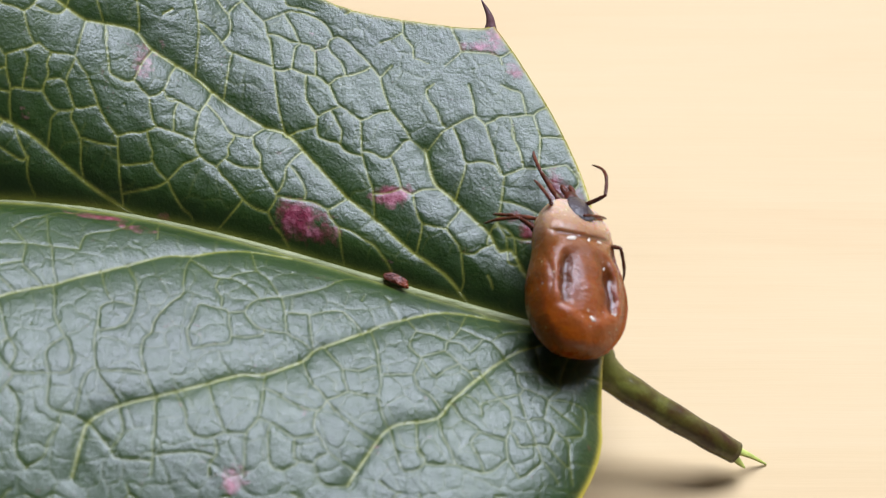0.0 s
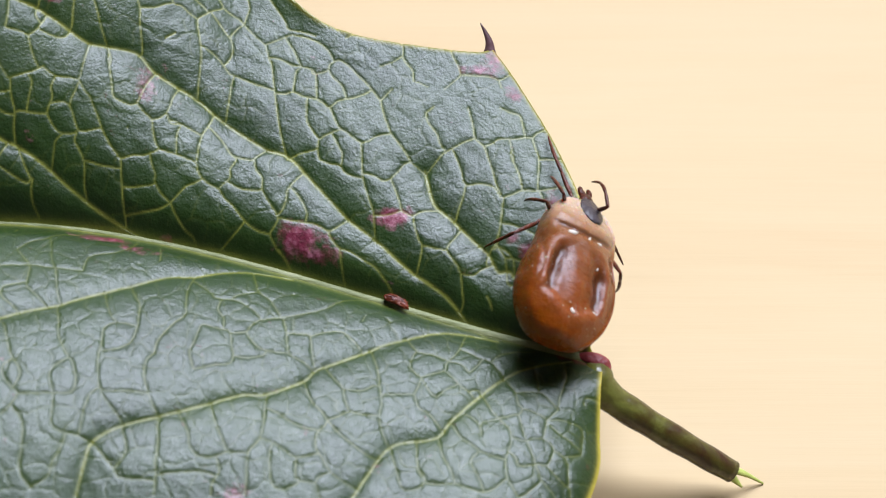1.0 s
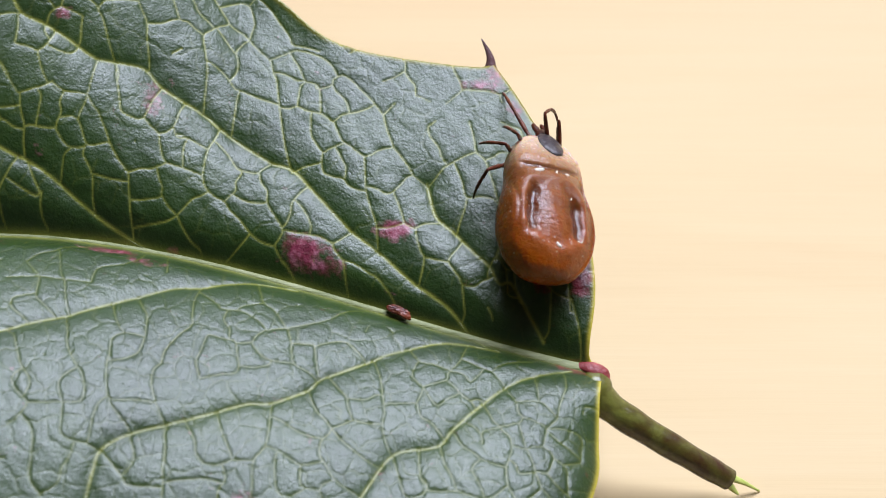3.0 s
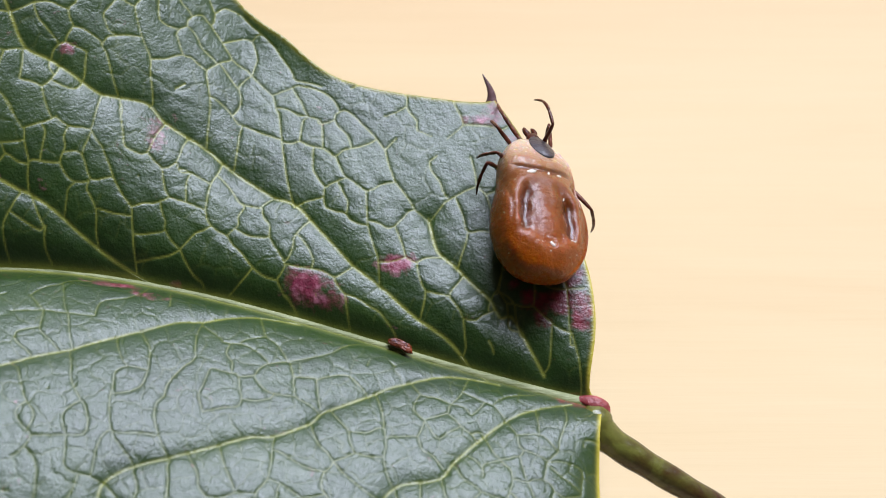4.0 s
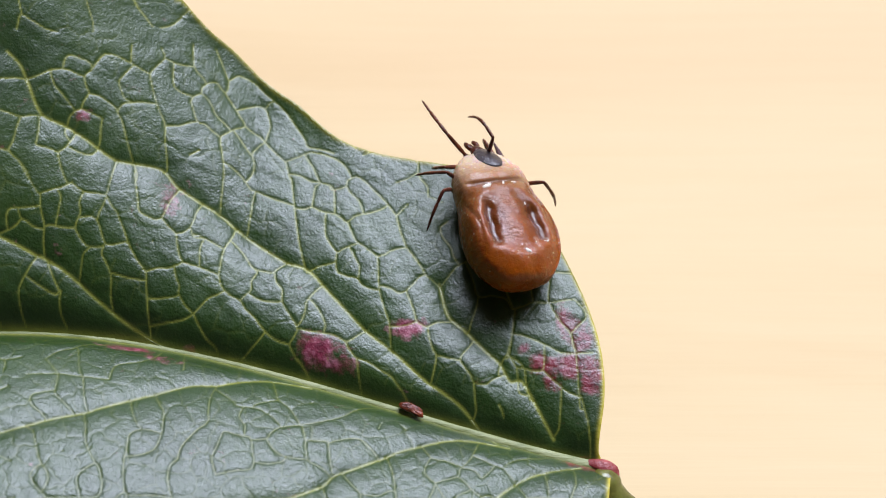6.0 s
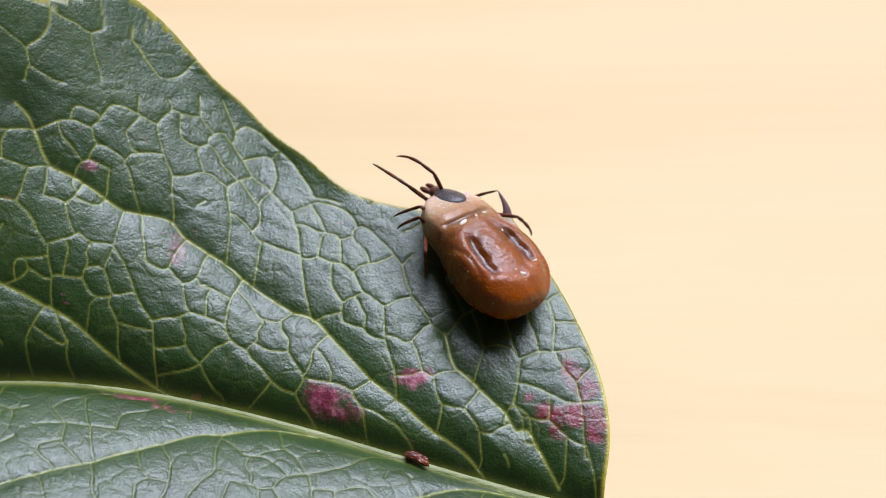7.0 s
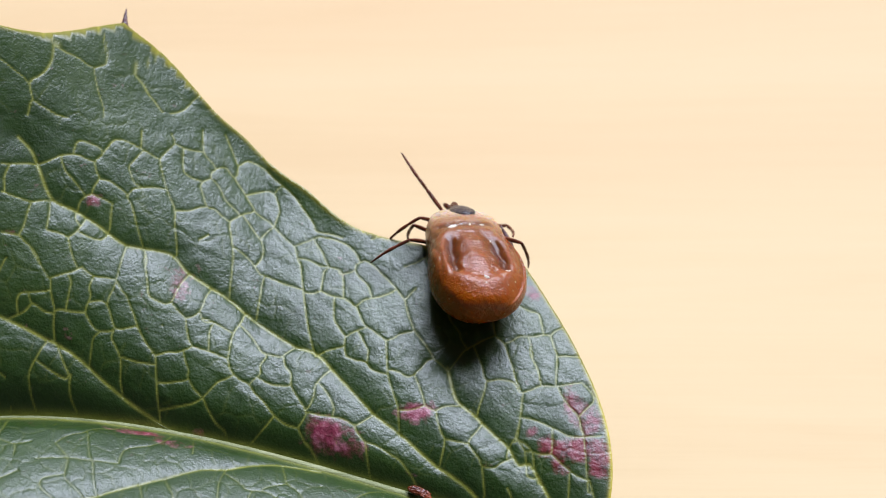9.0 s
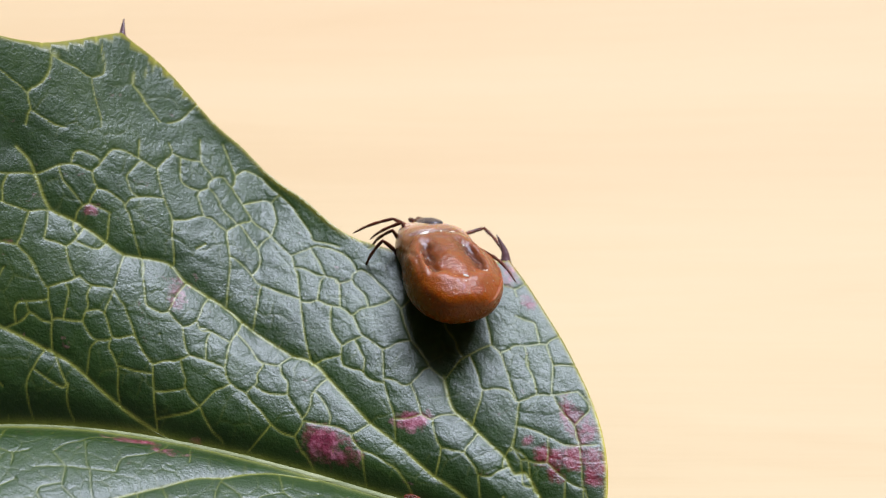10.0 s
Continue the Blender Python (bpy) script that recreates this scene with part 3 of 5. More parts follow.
vein((-16.84, -3.09), (-16.64, -3.65), (-16.34, -4.23), (-16.32, -5.22), (-16.35, -5.99), (-16.58, -6.85), (-16.94, -7.18))
vein((-18.2, -3.71), (-18.04, -4.43), (-17.76, -5.18), (-17.49, -5.62), (-17.85, -5.85), (-18.06, -6.18), (-18.1, -7.12), (-18.19, -7.86), (-18.13, -8.94), (-17.98, -9.81), (-17.66, -10.06))
vein((-17.49, -5.62), (-16.89, -5.67), (-16.34, -5.8))
vein((-20.62, -4.91), (-20.44, -5.86), (-20.35, -6.79), (-19.97, -7.68), (-19.73, -8.12), (-20, -8.4), (-20.4, -8.8), (-20.59, -9.28), (-20.43, -10.04), (-20.32, -10.38), (-20.27, -11.23), (-20.25, -12.23), (-19.79, -12.61), (-18.91, -12.77), (-18.08, -13.12))
vein((-23.52, -6.09), (-23.23, -6.33), (-22.93, -7.42), (-22.64, -8.3), (-22.3, -8.8))
vein((-22.94, -9.57), (-22.61, -10.07), (-22.12, -10.61), (-22.35, -11.24), (-22.73, -11.78), (-23, -11.97))
vein((-22.12, -10.61), (-21.12, -10.52), (-20.31, -10.41))
vein((-19.38, -8.7), (-19.22, -9.57), (-19.4, -10.29), (-20.31, -10.44))
vein((-17.91, -9.94), (-17.79, -10.31), (-17.31, -10.96), (-16.82, -11.59), (-16.65, -12.08))
vein((-17.66, -10.06), (-16.5, -9.94), (-15.5, -9.99))
vein((-18.5, -10.55), (-18.68, -11.25), (-18.74, -11.93))
vein((-19.49, -12.75), (-19.72, -13.64), (-20.04, -14.29), (-20.08, -14.61))
vein((-18.08, -13.12), (-17.4, -13.93), (-16.83, -14.68), (-16.62, -14.97), (-15.03, -15.01), (-14.79, -15.09))
vein((-14.91, -11.45), (-14.79, -12.92), (-14.85, -13.89), (-14.8, -14.84), (-14.84, -15.83))
vein((-16.7, -12.15), (-16.45, -12.89))
vein((-13.79, -11.07), (-13.29, -12.12), (-13.16, -12.94), (-12.78, -13.47))
vein((-14.78, -14.71), (-13.89, -14.52), (-13.03, -14.39))
vein((-21.64, -12.83), (-21.65, -13.79), (-21.62, -15.03), (-20.99, -15.9))
vein((-10.46, -1.11), (-10.26, -1.92), (-10.06, -2.56), (-9.42, -3.12), (-8.81, -4.22))
vein((-10.06, -2.56), (-10.67, -2.74), (-11.12, -2.93))
vein((-13.56, -2.18), (-12.65, -2.93), (-12.32, -3.31), (-11.24, -3.37), (-10.61, -3.71))
vein((-12.01, -3.35), (-12.17, -4.12), (-11.84, -4.68), (-11.81, -5.16))
vein((-13.29, -6.49), (-13.08, -5.62), (-12.89, -5.29), (-12.18, -5.44), (-11.57, -5.52), (-11.41, -5.7))
vein((-11.41, -5.7), (-10.6, -5.52), (-10.38, -5.1), (-9.95, -4.65), (-9.35, -4.45), (-8.74, -4.29), (-7.53, -3.84), (-6.47, -3.35), (-5.72, -2.71), (-5.1, -2.35), (-4.33, -2.18))
vein((-10.6, -5.52), (-10.27, -6.07), (-9.7, -6.57), (-8.94, -6.68), (-8.28, -6.68))
vein((-11.41, -5.7), (-11.3, -6.57), (-11.19, -7.12), (-11.36, -7.7), (-12.19, -7.89), (-13.22, -8.26))
vein((-13.22, -8.26), (-13.49, -7.18), (-13.29, -6.49))
vein((-11.18, -7.19), (-10.43, -7.22), (-9.83, -7.08))
vein((-8.68, -4.28), (-8.46, -5.26), (-8.36, -6.23), (-8.18, -6.78), (-7.41, -7.18), (-6.91, -7.65))
vein((-8.39, -5.33), (-7.32, -5.32), (-7.17, -5.42), (-7.04, -6.46), (-6.85, -7.57))
vein((-7.17, -5.42), (-6.41, -5.05), (-5.49, -4.89), (-4.86, -5.41), (-4.23, -6.21))
vein((-7.36, -8.44), (-7.19, -9.08), (-6.87, -9.76), (-6.41, -10.25), (-6.09, -10.75))
vein((-6.09, -10.75), (-6.23, -11.11), (-6.52, -11.42), (-6.66, -11.84), (-6.64, -12.53), (-6.33, -13.01), (-5.87, -13.81), (-5.26, -14.26), (-4.67, -14.57))
vein((-6.52, -11.42), (-7.42, -11.29), (-8.03, -11), (-8.55, -10.64))
vein((-6.09, -10.75), (-5.5, -10.44), (-4.97, -10.11), (-4.3, -10.22), (-3.34, -10.19))
vein((-4.97, -10.11), (-5.23, -9.24), (-5.3, -8.7), (-5.55, -8.36))
vein((-5.3, -8.7), (-4.33, -8.71), (-3.73, -8.35), (-3.37, -8.31))
vein((-3.83, -6.08), (-3.51, -7.2), (-3.37, -8.31), (-3.26, -9.4), (-3.36, -10.3), (-3.14, -11.34), (-2.77, -12.17))
vein((-6.09, -10.75), (-5.48, -11.46), (-4.71, -12.11), (-3.96, -12.62), (-3.36, -12.84))
vein((-9.34, -9.48), (-9.39, -10.37), (-9.44, -11.42), (-9.56, -12.12), (-9.75, -12.47), (-10.16, -13.18), (-10.17, -14.49), (-10.22, -15.51))
vein((-9.56, -12.12), (-8.87, -12.39), (-8.26, -12.78), (-7.66, -13.13), (-6.63, -12.87))
vein((-7.66, -13.13), (-7.62, -14.29), (-7.17, -14.51), (-6.64, -14.6), (-6.42, -15.23))
vein((-6.64, -14.6), (-6.45, -14.19), (-5.92, -13.88))
vein((-12.21, -10.33), (-11.95, -11.31), (-11.68, -11.97), (-11.35, -12.79), (-11.19, -13.11), (-10.1, -13.11))
vein((-12.78, -13.47), (-12.05, -13.51), (-11.28, -13.15))
vein((-11.76, -13.48), (-11.58, -14.28), (-11.9, -14.94), (-11.96, -15.64))
vein((-9.03, -13.42), (-8.87, -14.71), (-8.33, -15.06), (-7.75, -14.79))
vein((-3.24, -8.85), (-2.51, -8.77), (-1.59, -8.69), (-1.44, -9.04), (-1.22, -9.57), (-0.67, -9.89), (0.09, -10.91))
vein((-1.7, -6.42), (-1.76, -6.82), (-1.45, -7.29), (-1.14, -7.53))
vein((-1.14, -7.53), (-0.68, -7.3), (0.09, -6.96), (0.25, -6.43), (0.72, -5.79), (0.94, -5.35), (1.25, -4.39))
vein((-1.14, -7.53), (-1.29, -8.11), (-1.53, -8.68))
vein((-1.14, -7.61), (-0.67, -8.43), (-0.31, -8.7), (0.09, -8.29), (0.49, -8.04))
vein((0.09, -6.96), (0.56, -7.38), (1.02, -7.92), (1.48, -8.26), (1.72, -8.61))
vein((0.31, -6.31), (1.02, -6.44), (1.43, -6.91), (1.64, -6.77))
vein((-1.62, -5.42), (-1.3, -5.79), (-0.53, -5.92), (0.31, -6.27))
vein((0.94, -5.35), (1.5, -5.58), (2.12, -5.92), (2.68, -6.11), (3.05, -6.56), (3.44, -7.04))
vein((2.68, -6.11), (3.06, -5.62), (3.85, -5.23), (4.65, -5.05))
vein((2.1, -8.2), (2.4, -8.86), (2.7, -9.46), (2.97, -9.81), (2.54, -10.03), (2.08, -10.24), (2.07, -10.96))
vein((2.97, -9.81), (3.3, -10.15), (3.6, -10.49), (3.68, -11.21), (3.49, -11.93), (3.36, -12.46), (3.41, -13.5))
vein((1.91, -11.96), (2.51, -12.17), (3.36, -12.39))
vein((0.55, -10.42), (1, -11.21), (1.46, -11.53), (1.91, -11.96), (1.6, -12.4), (1.51, -12.75), (1.75, -13.25))
vein((1.1, -9.58), (1.62, -9.91), (1.98, -10.36), (2.07, -10.96))
vein((-0.21, -11.29), (0, -12.32), (0.39, -13.16), (0.69, -14.03))
vein((0.69, -14.03), (1.44, -14.29), (2.04, -14.42), (2.64, -14.22), (3.41, -13.5))
vein((-1.36, -11.71), (-1.35, -12.58), (-1.26, -13.36))
vein((3.41, -13.5), (3.7, -13.99), (3.99, -14.55))
vein((3.5, -7.31), (3.95, -8.05), (4.09, -8.8), (4.3, -9.08), (4.14, -9.47), (3.77, -9.57), (3.46, -9.7), (2.97, -9.81))
vein((4.3, -9.08), (4.86, -9.22), (5.47, -9.51), (5.61, -9.72), (5.51, -10.36), (5.37, -10.84), (4.82, -10.95), (4.45, -11.15), (3.72, -10.99))
vein((5.61, -9.72), (5.93, -9.33), (6.26, -8.92), (6.37, -8.22), (6.62, -7.41), (6.79, -6.79), (6.76, -6.01))
vein((4.11, -9.54), (4.28, -10.26), (4.45, -11.05), (4.65, -11.5), (4.88, -12.19), (4.94, -12.54), (5.22, -13.39), (4.91, -13.82), (4.45, -14.29))
vein((4.94, -12.54), (4.11, -12.69), (3.94, -12.36))
vein((5.37, -10.84), (5.73, -11.07), (5.97, -11.52), (5.77, -12.13), (5.55, -12.5), (4.97, -12.47))
vein((5.97, -11.52), (6.48, -11.84), (6.71, -12.25), (6.74, -13.3), (6.86, -14.39))
vein((6.57, -11.83), (7.41, -11.49), (7.51, -11.13), (7.6, -10.39), (7.56, -9.84), (7.01, -9.62), (6.24, -9.57), (5.61, -9.72))
vein((5.61, -9.8), (6.21, -10.31), (6.82, -10.74), (7.45, -11.2))
vein((3.95, -8.05), (5.2, -7.94), (5.66, -8.21), (6.26, -8.92))
vein((5.08, -6.43), (5.21, -7.35), (5.2, -7.94))
vein((5.22, -13.39), (5.81, -14.04), (6.1, -14.54))
vein((5.55, -12.5), (6.14, -13.16), (6.7, -13.58))
vein((-0.95, -14.08), (-0.35, -14.12), (0.69, -14.03))
vein((-2.71, -12.34), (-2.45, -13.34), (-2.08, -14.49), (-1.4, -14.51), (-0.95, -14.08), (-0.95, -13.75))

# reddened patches: x, y, half length, half width, turn in degrees, strength
BLOTCHES = [(-7.7, 0.74, 1.5, 0.9, -25, 0.86), (-7.3, 0.2, 0.9, 0.4, -20, 1.0), (-2.62, 2.23, 0.95, 0.5, 0, 0.88), (6.5, 2.75, 0.55, 1.0, 12, 1.0), (7.43, 1.76, 0.5, 0.75, 0, 1.1),
            (6.08, 0.11, 1.3, 0.55, 0, 1.25), (4.77, 0.59, 0.55, 0.4, -20, 0.95), (7.78, -0.28, 0.45, 1.0, 0, 1.25), (4.02, 1.02, 0.4, 0.35, 0, 0.85), (5.5, -0.7, 0.5, 0.35, -30, 0.95),
            (-16.82, 9.23, 0.6, 0.8, 10, 0.75), (-17.14, -0.07, 0.9, 0.4, -15, 0.75), (-15.39, 1.07, 0.3, 0.22, 0, 0.9),
            (-18.85, 0.75, 1.2, 0.25, -8, 0.7), (-21.89, 13.37, 0.45, 0.35, 20, 0.85), (2.1, 11.75, 1.2, 0.25, -4, 0.8), (4.12, 10.31, 0.4, 0.45, 0, 0.85),
            (7.29, -5.12, 1.1, 0.35, -10, 1.0), (-10.68, -15.9, 0.7, 0.6, 0, 0.62), (3.0, 12.5, 0.5, 0.9, 0, 0.75)]


def smooth_step(x, a, b):
    t = np.clip((x - a) / (b - a), 0, 1)
    return t * t * (3 - 2 * t)


def joined_on(lines, others, reach):
    """The lines, each open end drawn on along its own way to the first vein that it meets within reach, or bent over to the nearest one."""
    segs = np.vstack([np.hstack([l[:-1], l[1:]]) for l in lines + others])
    out = []
    for line in lines:
        for _ in range(2):
            line = line[::-1]
            end, way = line[-1], line[-1] - line[-4]
            way = way / max(np.hypot(*way), 1e-9)
            a, ab = segs[:, :2], segs[:, 2:] - segs[:, :2]
            t = np.clip(((end - a) * ab).sum(1) / np.maximum((ab * ab).sum(1), 1e-9), 0, 1)
            foot = a + t[:, None] * ab
            gap = foot - end
            dist = np.hypot(*gap.T)
            own = np.isin(segs[:, 0], line[:, 0]) & np.isin(segs[:, 1], line[:, 1]) | np.isin(segs[:, 2], line[:, 0]) & np.isin(segs[:, 3], line[:, 1])
            dist[own] = 1e9
            if dist.min() < 0.1:
                continue
            ahead = (gap @ way) / np.maximum(dist, 1e-9)
            score = np.where((ahead > 0.35) & (dist < reach), dist * (1.6 - ahead), 1e9)
            k = int(np.argmin(score))
            if score[k] < 1e8:
                mid = end + way * dist[k] * 0.5
                f = np.linspace(0, 1, 8)[1:, None]
                line = np.vstack([line, (1 - f) ** 2 * end + 2 * f * (1 - f) * mid + f * f * foot[k]])
        out.append(line)
    return out


def to_segments(points, lines, reach=3.0):
    """The distance of each point to the nearest of the lines."""
    best = np.full(len(points), 1e9)
    for line in lines:
        lo, hi = line.min(0) - reach, line.max(0) + reach
        near = np.where(((points > lo) & (points < hi)).all(1))[0]
        if not len(near):
            continue
        p = points[near]
        d = np.full(len(near), 1e9)
        for a, b in zip(line, line[1:]):
            ab = b - a
            t = np.clip(((p - a) @ ab) / max(ab @ ab, 1e-12), 0, 1)
            d = np.minimum(d, np.hypot(*(p - a - t[:, None] * ab).T))
        best[near] = np.minimum(best[near], d)
    return best


def inside(points, ring):
    hit = np.zeros(len(points), bool)
    x, y = points[:, 0], points[:, 1]
    for (ax, ay), (bx, by) in zip(ring, np.roll(ring, -1, axis=0)):
        if ay == by:
            continue
        cross = (ay > y) != (by > y)
        hit ^= cross & (x < (bx - ax) * (y - ay) / (by - ay) + ax)
    return hit


def cell_seeds(lines, spacing, offset, rng):
    """Seeds of the net of veins: mirrored pairs along the given lines, the rest scattered with a least distance."""
    seeds = []
    for line in lines:
        steps = np.r_[0, np.cumsum(np.hypot(*np.diff(line, axis=0).T))]
        at = spacing * 0.4
        while at < steps[-1]:
            q = np.array([np.interp(at, steps, line[:, 0]), np.interp(at, steps, line[:, 1])])
            r = np.array([np.interp(at + 0.1, steps, line[:, 0]), np.interp(at + 0.1, steps, line[:, 1])]) - q
            if np.hypot(*r) < 1e-6:
                break
            n = np.array([-r[1], r[0]]) / np.hypot(*r) * offset * rng.uniform(0.85, 1.15)
            for s in (q + n, q - n):
                if not seeds or np.min(np.hypot(*(np.array(seeds) - s).T)) > offset * 0.85:
                    seeds.append(s)
            at += spacing * rng.uniform(0.8, 1.2)
    pool = np.array(seeds)
    for x, y in zip(rng.uniform(-68, 12, 26000), rng.uniform(-27, 27, 26000)):
        if np.min((pool[:, 0] - x) ** 2 + (pool[:, 1] - y) ** 2) > (spacing * 0.86) ** 2:
            pool = np.vstack([pool, (x, y)])
    return pool


def cell_edge(points, seeds):
    """The distance of each point to the nearest border between the seeds' cells."""
    from mathutils import kdtree
    tree = kdtree.KDTree(len(seeds))
    for i, s in enumerate(seeds):
        tree.insert((s[0], s[1], 0), i)
    tree.balance()
    out = np.empty(len(points))
    for i, (x, y) in enumerate(points):
        (a, ia, da), (b, ib, db) = tree.find_n((x, y, 0), 2)
        out[i] = (db * db - da * da) / (2 * (a - b).length)
    return out


def wobble(points, scale, amount, seed):
    """Smooth shifts that keep the net of veins from being straight."""
    rng = np.random.RandomState(seed)
    out = np.zeros_like(points)
    for k in range(9):
        w = rng.normal(0, 1, 2) * scale
        a, b = rng.uniform(0, 6.28, 2)
        phase = points @ w
        out[:, 0] += np.sin(phase + a)
        out[:, 1] += np.sin(phase + b)
    return points + out * amount / 3


def build_leaf():
    thing = tagged(new("leaf"), "glossy dark green spiny leaf with pale veins and red spots", "leaf")
    rng = np.random.RandomState(7)
    ring = leaf_outline()
    fine = 0.075
    xs = np.r_[np.arange(-67, -28, 0.6), np.arange(-28, 9.2, fine)]
    ys = np.r_[np.arange(-26, -17.5, 0.5), np.arange(-17.5, 21.5, fine), np.arange(21.5, 26, 0.5)]
    gx, gy = np.meshgrid(xs, ys, indexing="ij")
    grid = np.stack([gx.ravel(), gy.ravel()], 1)
    nx, ny = len(xs), len(ys)
    ix, iy = np.meshgrid(np.arange(nx - 1), np.arange(ny - 1), indexing="ij")
    a = (ix * ny + iy).ravel()
    quads = np.stack([a, a + ny, a + ny + 1, a + 1], 1)
    quads = quads[inside(grid[quads].mean(1), ring)]
    used, quads = np.unique(quads, return_inverse=True)
    quads = quads.reshape(-1, 4)
    p = grid[used]
    # borders: edges that only one quad has
    e = np.sort(np.stack([quads, np.roll(quads, -1, 1)], 2).reshape(-1, 2), 1)
    key, count = np.unique(e[:, 0].astype(np.int64) * len(p) + e[:, 1], return_counts=True)
    rim_edges = np.stack([key[count == 1] // len(p), key[count == 1] % len(p)], 1)
    rim = np.unique(rim_edges)
    ring_dense = []
    for q, r in zip(ring, np.roll(ring, -1, axis=0)):
        n = max(2, int(np.hypot(*(r - q)) / 0.03))
        ring_dense.append(q + (r - q) * np.linspace(0, 1, n, endpoint=False)[:, None])
    ring_dense = np.vstack(ring_dense)
    for i in rim:
        p[i] = ring_dense[np.argmin(((ring_dense - p[i]) ** 2).sum(1))]
    # the net of veins
    rib_x = np.linspace(-64, 8.4, 80)
    rib_xm = np.clip(rib_x, -28, None)
    rib = np.stack([rib_x, midrib_y(rib_xm) + (rib_x - rib_xm) * 0.05], 1)
    second = [smooth_line(v, 10 * len(v)) for v in SECONDARY]
    third = joined_on([smooth_line(v, 6 * len(v)) for v in TERTIARY], second + [rib], 1.7)
    coarse = cell_seeds([rib] + second, 2.7, 1.25, rng)
    d1 = cell_edge(wobble(wobble(p, 0.9, 0.28, 3), 3.0, 0.06, 4), coarse)
    small = cell_seeds([rib] + second, 1.35, 0.62, rng)
    d2 = cell_edge(wobble(wobble(p, 1.3, 0.25, 5), 4.0, 0.06, 6), small)
    fade = wobble(np.zeros_like(p), 1, 0, 1)[:, 0]
    for k in range(7):
        w = rng.normal(0, 1.1, 2)
        fade += np.sin(p @ w + rng.uniform(0, 6.28))
    fade = smooth_step(0.5 + fade * 0.28, 0.45, 0.8)
    fade = np.where(p[:, 1] < midrib_y(np.clip(p[:, 0], -28, None)), np.maximum(fade, 0.75), fade)
    d_second = to_segments(p, second, 12.0)
    d_third = to_segments(p, third)
    d_rib = to_segments(p, [rib])
    # where no vein was drawn, an even net takes over
    known = np.minimum(d_third, d_second)
    d1 = d1 + 3.0 * (1 - smooth_step(known, 0.95, 1.3))
    d1 = np.minimum(d1, d_third)
    d_rim = to_segments(p, [np.vstack([ring, ring[:1]])])
    z = leaf_z(p[:, 0], p[:, 1])
    # each plate a little wrinkled of its own
    for k in range(14):
        w = rng.normal(0, 1, 2)
        w = w / np.hypot(*w) * rng.uniform(2.5, 8.0)
        z += 0.012 / np.hypot(*w) * 1.1 * np.sin(p @ w + rng.uniform(0, 6.28) + 1.5 * np.sin(p @ rng.normal(0, 1.2, 2)))
    # lamina swelling between the veins, grooves along them, the upper margin turned up
    lower = p[:, 1] < midrib_y(np.clip(p[:, 0], -28, None))
    taper = np.clip(d_rib / 1.5, 0.2, 1) * np.where(lower, 1.1, 1.0)
    z = z + (np.where(lower, 0.062, 0.056) * (1 - np.exp(-d1 / np.where(lower, 0.05, 0.06))) + np.where(lower, 0.010, 0.022) * (1 - np.exp(-d1 / 0.28))) * taper + np.where(lower, 0.036, 0.030) * fade * (1 - np.exp(-d2 / 0.06)) * taper
    near_rib = np.exp(-(d_rib / 0.8) ** 2)
    z += (np.where(lower, 0.28, 0.45) * (1 - np.exp(-d_second / np.where(lower, 0.8, 1.2))) - 0.2) * (1 - near_rib) - 0.012 * np.exp(-(d_third / 0.35) ** 2) - 0.25 * near_rib
    curl = np.interp(p[:, 0], [-20, -16, -8, -6.5, 0, 2.2], [0.0, 0.5, 0.55, 0.22, 0.16, 0.0]) * (p[:, 1] > midrib_y(np.clip(p[:, 0], -28, None)) + 8)
    z += curl * np.exp(-d_rim / 0.65) - 0.12 * np.exp(-d_rim / 0.5)
    z -= 1.6 * np.exp(-d_rim / 1.8) * (1 - smooth_step(p[:, 1], -10.5, -6.6)) * smooth_step(p[:, 0], -2.0, 3.5)
    vein = np.maximum(np.exp(-(d1 / np.where(lower, 0.05, 0.05)) ** 2) * np.where(lower, 0.34, 0.72), np.exp(-(d2 / 0.05) ** 2) * np.where(lower, 0.12, 0.10) * fade)
    vein = np.maximum(vein, np.exp(-(d_second / 0.09) ** 2) * np.where(lower, 0.7, 0.9))
    vein = np.maximum(vein, np.exp(-(d_rib / 0.28) ** 2) * 0.8)
    # mask of the painted glow along the margin, weaker towards the top
    rim_glow = np.exp(-(d_rim / 0.17) ** 2) * np.interp(p[:, 1], [2.0, 6.0], [0.9, 0.4])
    blotch, tint = np.zeros(len(p)), np.clip((4.5 - p[:, 0]) / 2.0, 0, 1)
    for bx, by, ra, rb, turn, amount in BLOTCHES:
        c, s = math.cos(radians(turn)), math.sin(radians(turn))
        dx, dy = p[:, 0] - bx, p[:, 1] - by
        r = np.hypot((dx * c + dy * s) / ra, (dy * c - dx * s) / rb)
        blotch = np.maximum(blotch, amount * np.clip(1.25 - 0.62 * r, 0, 1))
    n = len(p)
    thick = 0.32
    top = np.column_stack([p, z])
    low = np.column_stack([p, z - thick])
    low[rim, 2] = z[rim] - 0.12
    verts = np.vstack([top, low]) * MM
    # wall quads in the turn of their top quad
    directed = np.stack([quads, np.roll(quads, -1, 1)], 2).reshape(-1, 2)
    dkey = np.sort(directed, 1)
    dkey = dkey[:, 0].astype(np.int64) * n + dkey[:, 1]
    edge_rim = directed[np.isin(dkey, key[count == 1])]
    sides = np.stack([edge_rim[:, 1], edge_rim[:, 0], edge_rim[:, 0] + n, edge_rim[:, 1] + n], 1)
    faces = np.vstack([quads, quads[:, ::-1] + n, sides])
    me = bpy.data.meshes.new("blade")
    me.vertices.add(2 * n)
    me.vertices.foreach_set("co", verts.ravel())
    me.loops.add(faces.size)
